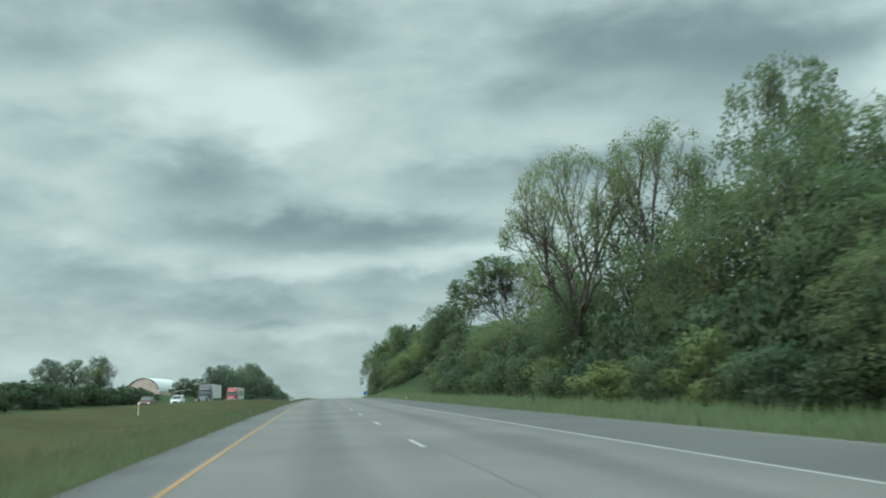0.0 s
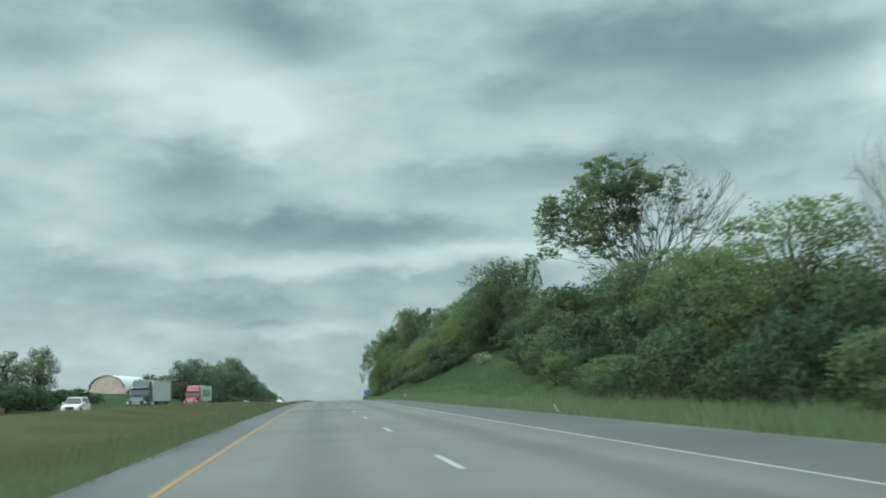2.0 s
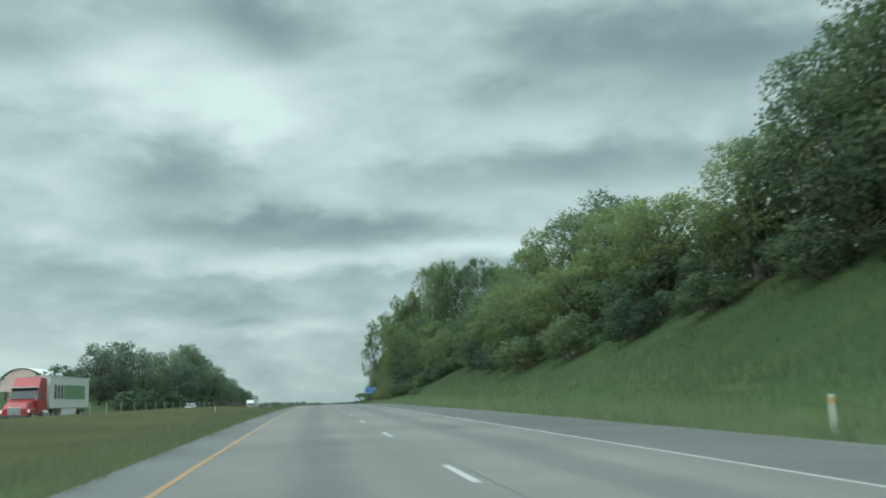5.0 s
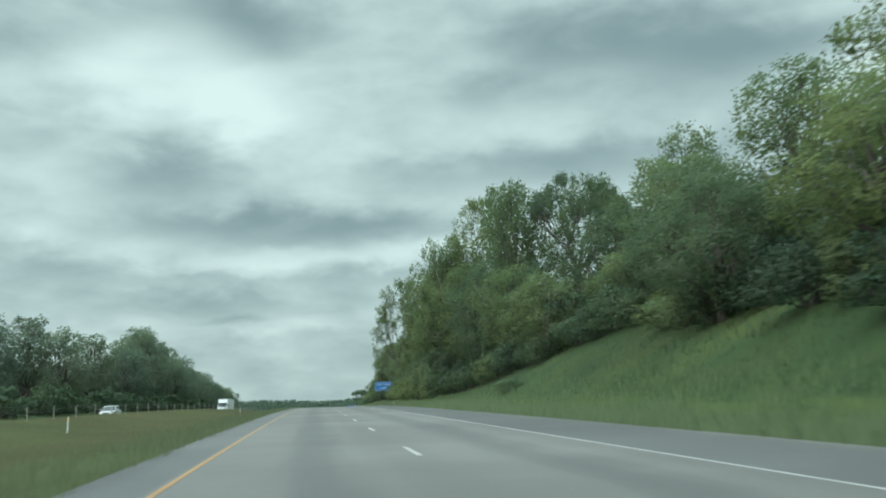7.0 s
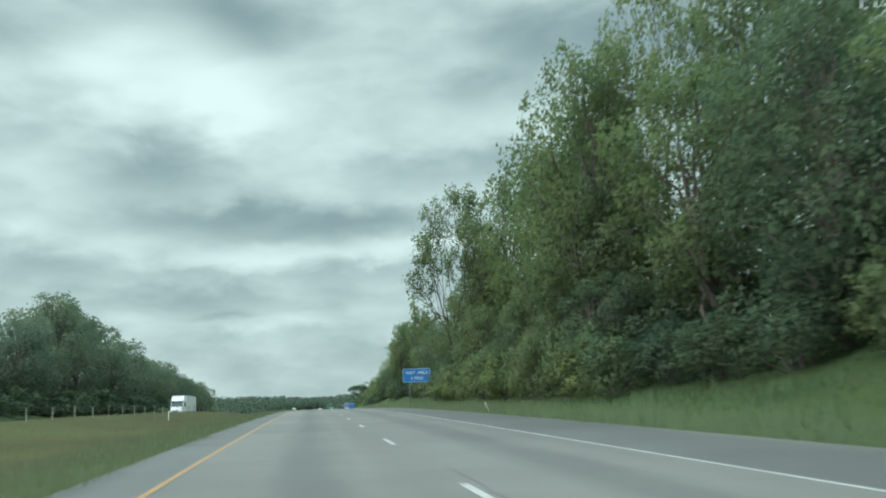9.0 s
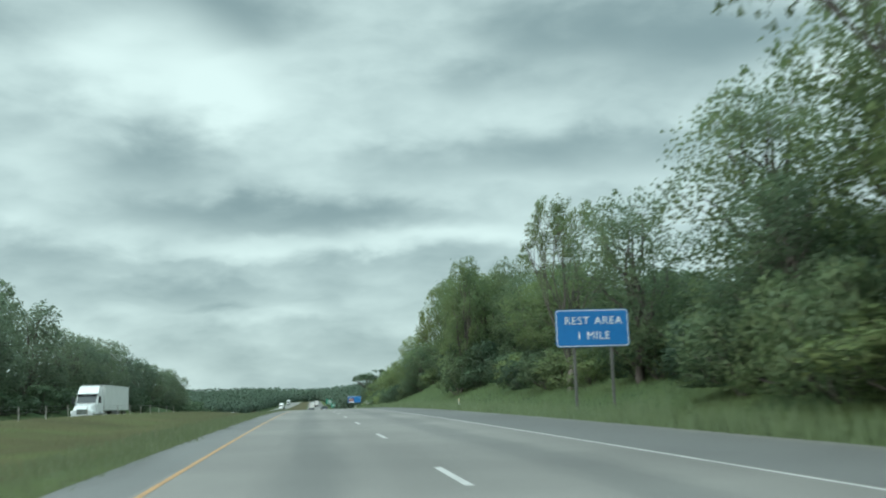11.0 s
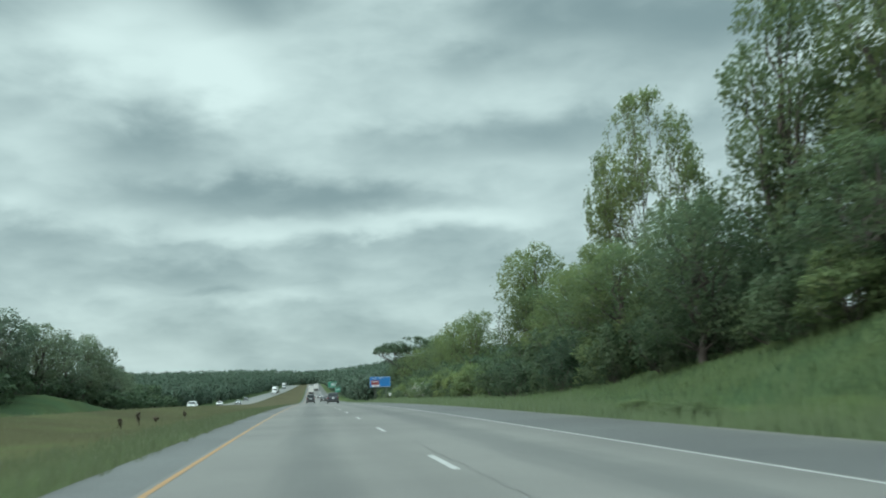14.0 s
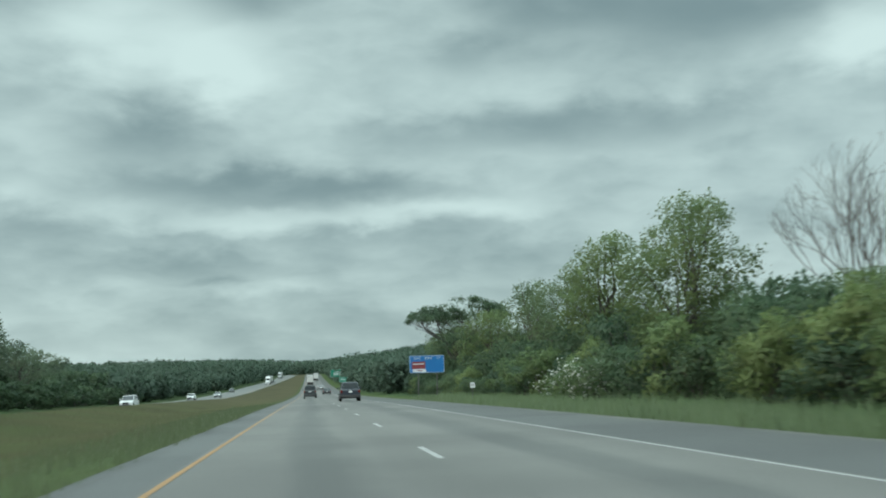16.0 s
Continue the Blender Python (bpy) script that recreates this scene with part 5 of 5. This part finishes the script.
    if style == "suv":
        for sx in (-1, 1):
            bm = bmesh.new()
            rod(bm, (sx * W * 0.6, rear + 0.5, H + 0.04), (sx * W * 0.6, L * 0.1, H + 0.04), 0.02, 6)
            rod(bm, (sx * W * 0.6, rear + 0.55, H - 0.03), (sx * W * 0.6, rear + 0.55, H + 0.04), 0.018, 6)
            rod(bm, (sx * W * 0.6, L * 0.06, H - 0.03), (sx * W * 0.6, L * 0.06, H + 0.04), 0.018, 6)
            part("roof_rail", bm, TRIM, root, "black roof rail")
    if style == "pickup":
        part("bed_floor", box(bmesh.new(), -W * 0.8, W * 0.8, -L + 0.1, rear - 0.1, belt + 0.012, belt + 0.03), TRIM, root, "black bed liner")
    return root


def semi(m, label, cab_colour, box_colour, stripe=None, sleeper=True):
    """A road tractor with a box trailer: nose towards +y, the front bumper at its origin."""
    root = thing("semi_truck", m, label, "truck", "vehicles on the highway")
    W = 1.22
    hood = [(-2.2, 0.75, W * 0.92), (-2.2, 1.95, W * 0.8), (-0.35, 1.62, W * 0.7), (0.0, 1.2, W * 0.78), (0.0, 0.55, W * 0.92), (-1.0, 0.5, W)]
    part("hood", loft(bmesh.new(), hood, 0.07), cab_colour, root)
    cab = [(-5.3, 0.85, W), (-5.3, 3.85, W * 0.92), (-3.6, 3.9, W * 0.9), (-2.85, 3.05, W * 0.93), (-2.15, 1.9, W), (-2.15, 0.75, W)]
    body = part("cab", loft(bmesh.new(), cab, 0.07), cab_colour, root)
    part("windscreen", pane([(W * 0.86, -2.16, 2.02), (-W * 0.86, -2.16, 2.02), (-W * 0.84, -2.72, 2.92), (W * 0.84, -2.72, 2.92)], 0.03), GLASS, body, "dark windscreen")
    part("sun_visor", box(bmesh.new(), -W * 0.95, W * 0.95, -2.75, -2.42, 2.94, 3.06, 0.03), CHROME, body, "bright sun visor")
    for sx in (-1, 1):
        part("door_window", pane([(sx * W * 1.0, -3.5, 2.05), (sx * W * 1.0, -2.5, 2.05), (sx * W * 0.965, -2.8, 2.75), (sx * W * 0.965, -3.5, 2.75)][:: sx], 0.012), GLASS, body, "dark door window")
        part("fender", box(bmesh.new(), sx * W * 0.72, sx * W * 1.02, -1.75, -0.15, 0.75, 1.18, 0.1), cab_colour, root)
        part("headlamp", box(bmesh.new(), sx * W * 0.66, sx * W * 0.98, -0.22, -0.08, 0.86, 1.12, 0.03), HEAD, root, "clear headlamp")
        part("mirror", box(bmesh.new(), sx * (W + 0.12), sx * (W + 0.34), -2.35, -2.2, 1.95, 2.7, 0.03), TRIM, root, "tall black mirror")
        bm = bmesh.new()
        rod(bm, (sx * W * 1.02, -3.0, 0.75), (sx * W * 1.02, -4.6, 0.75), 0.3, 14)
        part("fuel_tank", bm, CHROME, root, "bright fuel tank")
        for y in (-1.0, -5.9, -7.15, -17.6, -18.9):
            wheel(root, sx * (W - 0.2), y, 0.5, 0.34)
    part("grille", box(bmesh.new(), -W * 0.46, W * 0.46, -0.04, 0.03, 0.72, 1.34, 0.03), CHROME, root, "bright grille")
    part("bumper", box(bmesh.new(), -W * 0.98, W * 0.98, -0.16, 0.1, 0.36, 0.68, 0.05), TRIM if cab_colour is not WHITE_PAINT else WHITE_PAINT, root)
    part("chassis", box(bmesh.new(), -0.45, 0.45, -8.0, -1.2, 0.62, 0.85), TRIM, root)
    trailer = part("trailer", box(bmesh.new(), -W * 1.06, W * 1.06, -20.4, -5.75, 1.15, 4.08, 0.04), box_colour, root)
    part("roof_rail", box(bmesh.new(), -W * 1.075, W * 1.075, -20.42, -5.72, 4.0, 4.1, 0.02), STEEL, trailer, "steel edge rail")
    part("side_skirt", box(bmesh.new(), -W, W, -15.5, -10.0, 0.5, 1.1, 0.02), box_colour if stripe else TRIM, trailer)
    part("landing_gear", box(bmesh.new(), -0.7, 0.7, -9.3, -9.1, 0.2, 1.15, 0.02), STEEL, trailer)
    if stripe:
        for sx in (-1, 1):
            x0, x1 = sx * W * 1.06, sx * (W * 1.06 + 0.012)
            part("logo_band", box(bmesh.new(), x0, x1, -18.6, -10.4, 1.95, 3.3), stripe, trailer, "green logo band")
            for y in (-7.2, -8.3, -9.4):
                part("logo_bar", box(bmesh.new(), x0, x1, y - 0.75, y, 2.0, 3.25), TRIM, trailer, "dark logo shape")
    return root


WHITE_PAINT, RED_PAINT, DARK_PAINT = paint("white_vehicle_paint", (0.55, 0.56, 0.56)), paint("red_truck_paint", (0.24, 0.012, 0.016)), paint("dark_grey_vehicle_paint", (0.022, 0.028, 0.031))
RUST_PAINT, SILVER_PAINT, BLUE_GREY = paint("dull_red_car_paint", (0.11, 0.03, 0.022)), paint("silver_car_paint", (0.3, 0.315, 0.32)), paint("blue_black_car_paint", (0.012, 0.018, 0.028))
BOX_WHITE, BOX_PALE, BAND = paint("white_trailer_skin", (0.47, 0.48, 0.47), 0.5), paint("pale_trailer_skin", (0.44, 0.45, 0.43), 0.5), paint("green_logo_paint", (0.09, 0.18, 0.085), 0.5)

car(facing(645, 3.66), "suv", "blue-black suv driving in the slow lane", BLUE_GREY, 4.8, 1.98, 1.78)
car(facing(700, 0.0), "van", "dark grey high-backed car in the fast lane", DARK_PAINT, 4.7, 1.95, 1.95)
car(facing(770, 3.7), "car", "dark low car farther along the slow lane", DARK_PAINT, 4.6, 1.85, 1.45, "sedan")
car(facing(141, -24.6, -0.45, False), "car", "dull red car oncoming on the opposite carriageway", RUST_PAINT, 4.7, 1.86, 1.55, "sedan")
car(facing(168, -24.6, -0.45, False), "suv", "white suv oncoming on the opposite carriageway", WHITE_PAINT, 4.8, 1.94, 1.75)
semi(facing(199, -24.6, -0.45, False), "dark semi truck with a plain white box trailer oncoming", DARK_PAINT, BOX_WHITE)
semi(facing(250, -24.8, -0.45, False), "red semi truck with a white green-banded trailer oncoming", RED_PAINT, BOX_PALE, BAND)
car(facing(354, -24.6, -0.45, False), "car", "silver car oncoming on the opposite carriageway", SILVER_PAINT, 4.6, 1.84, 1.5, "sedan")
semi(facing(484, -24.8, -0.45, False), "white semi truck with a white box trailer oncoming", WHITE_PAINT, BOX_WHITE)
car(facing(690, -24.6, -0.45, False), "suv", "white suv oncoming beyond the dip", WHITE_PAINT, 4.8, 1.94, 1.72)
car(facing(820, -24.6, -0.45, False), "car", "silver car oncoming in the distance", SILVER_PAINT, 4.6, 1.84, 1.5, "sedan")
car(facing(905, -28.0, -0.45, False), "car", "dark car oncoming in the distance", DARK_PAINT, 4.6, 1.84, 1.5, "sedan")
semi(facing(1060, -24.2, -0.45, False), "white semi truck oncoming far down the road", WHITE_PAINT, BOX_WHITE)
car(facing(790, -28.0, -0.45, False), "car", "white car oncoming in the distance", WHITE_PAINT, 4.6, 1.84, 1.5, "sedan")
car(facing(1105, -24.6, -0.45, False), "suv", "dark suv oncoming far down the road", DARK_PAINT, 4.8, 1.94, 1.75)
semi(facing(1240, -28.0, -0.45, False), "pale semi truck oncoming near the crest", SILVER_PAINT, BOX_WHITE)
car(facing(880, 3.6), "car", "silver car far along the slow lane", SILVER_PAINT, 4.6, 1.85, 1.5, "sedan")
semi(facing(1010, 0.3), "pale box truck far along the fast lane", RED_PAINT, BOX_PALE)
semi(facing(1120, 3.6), "white box truck far ahead in the slow lane", DARK_PAINT, BOX_WHITE)
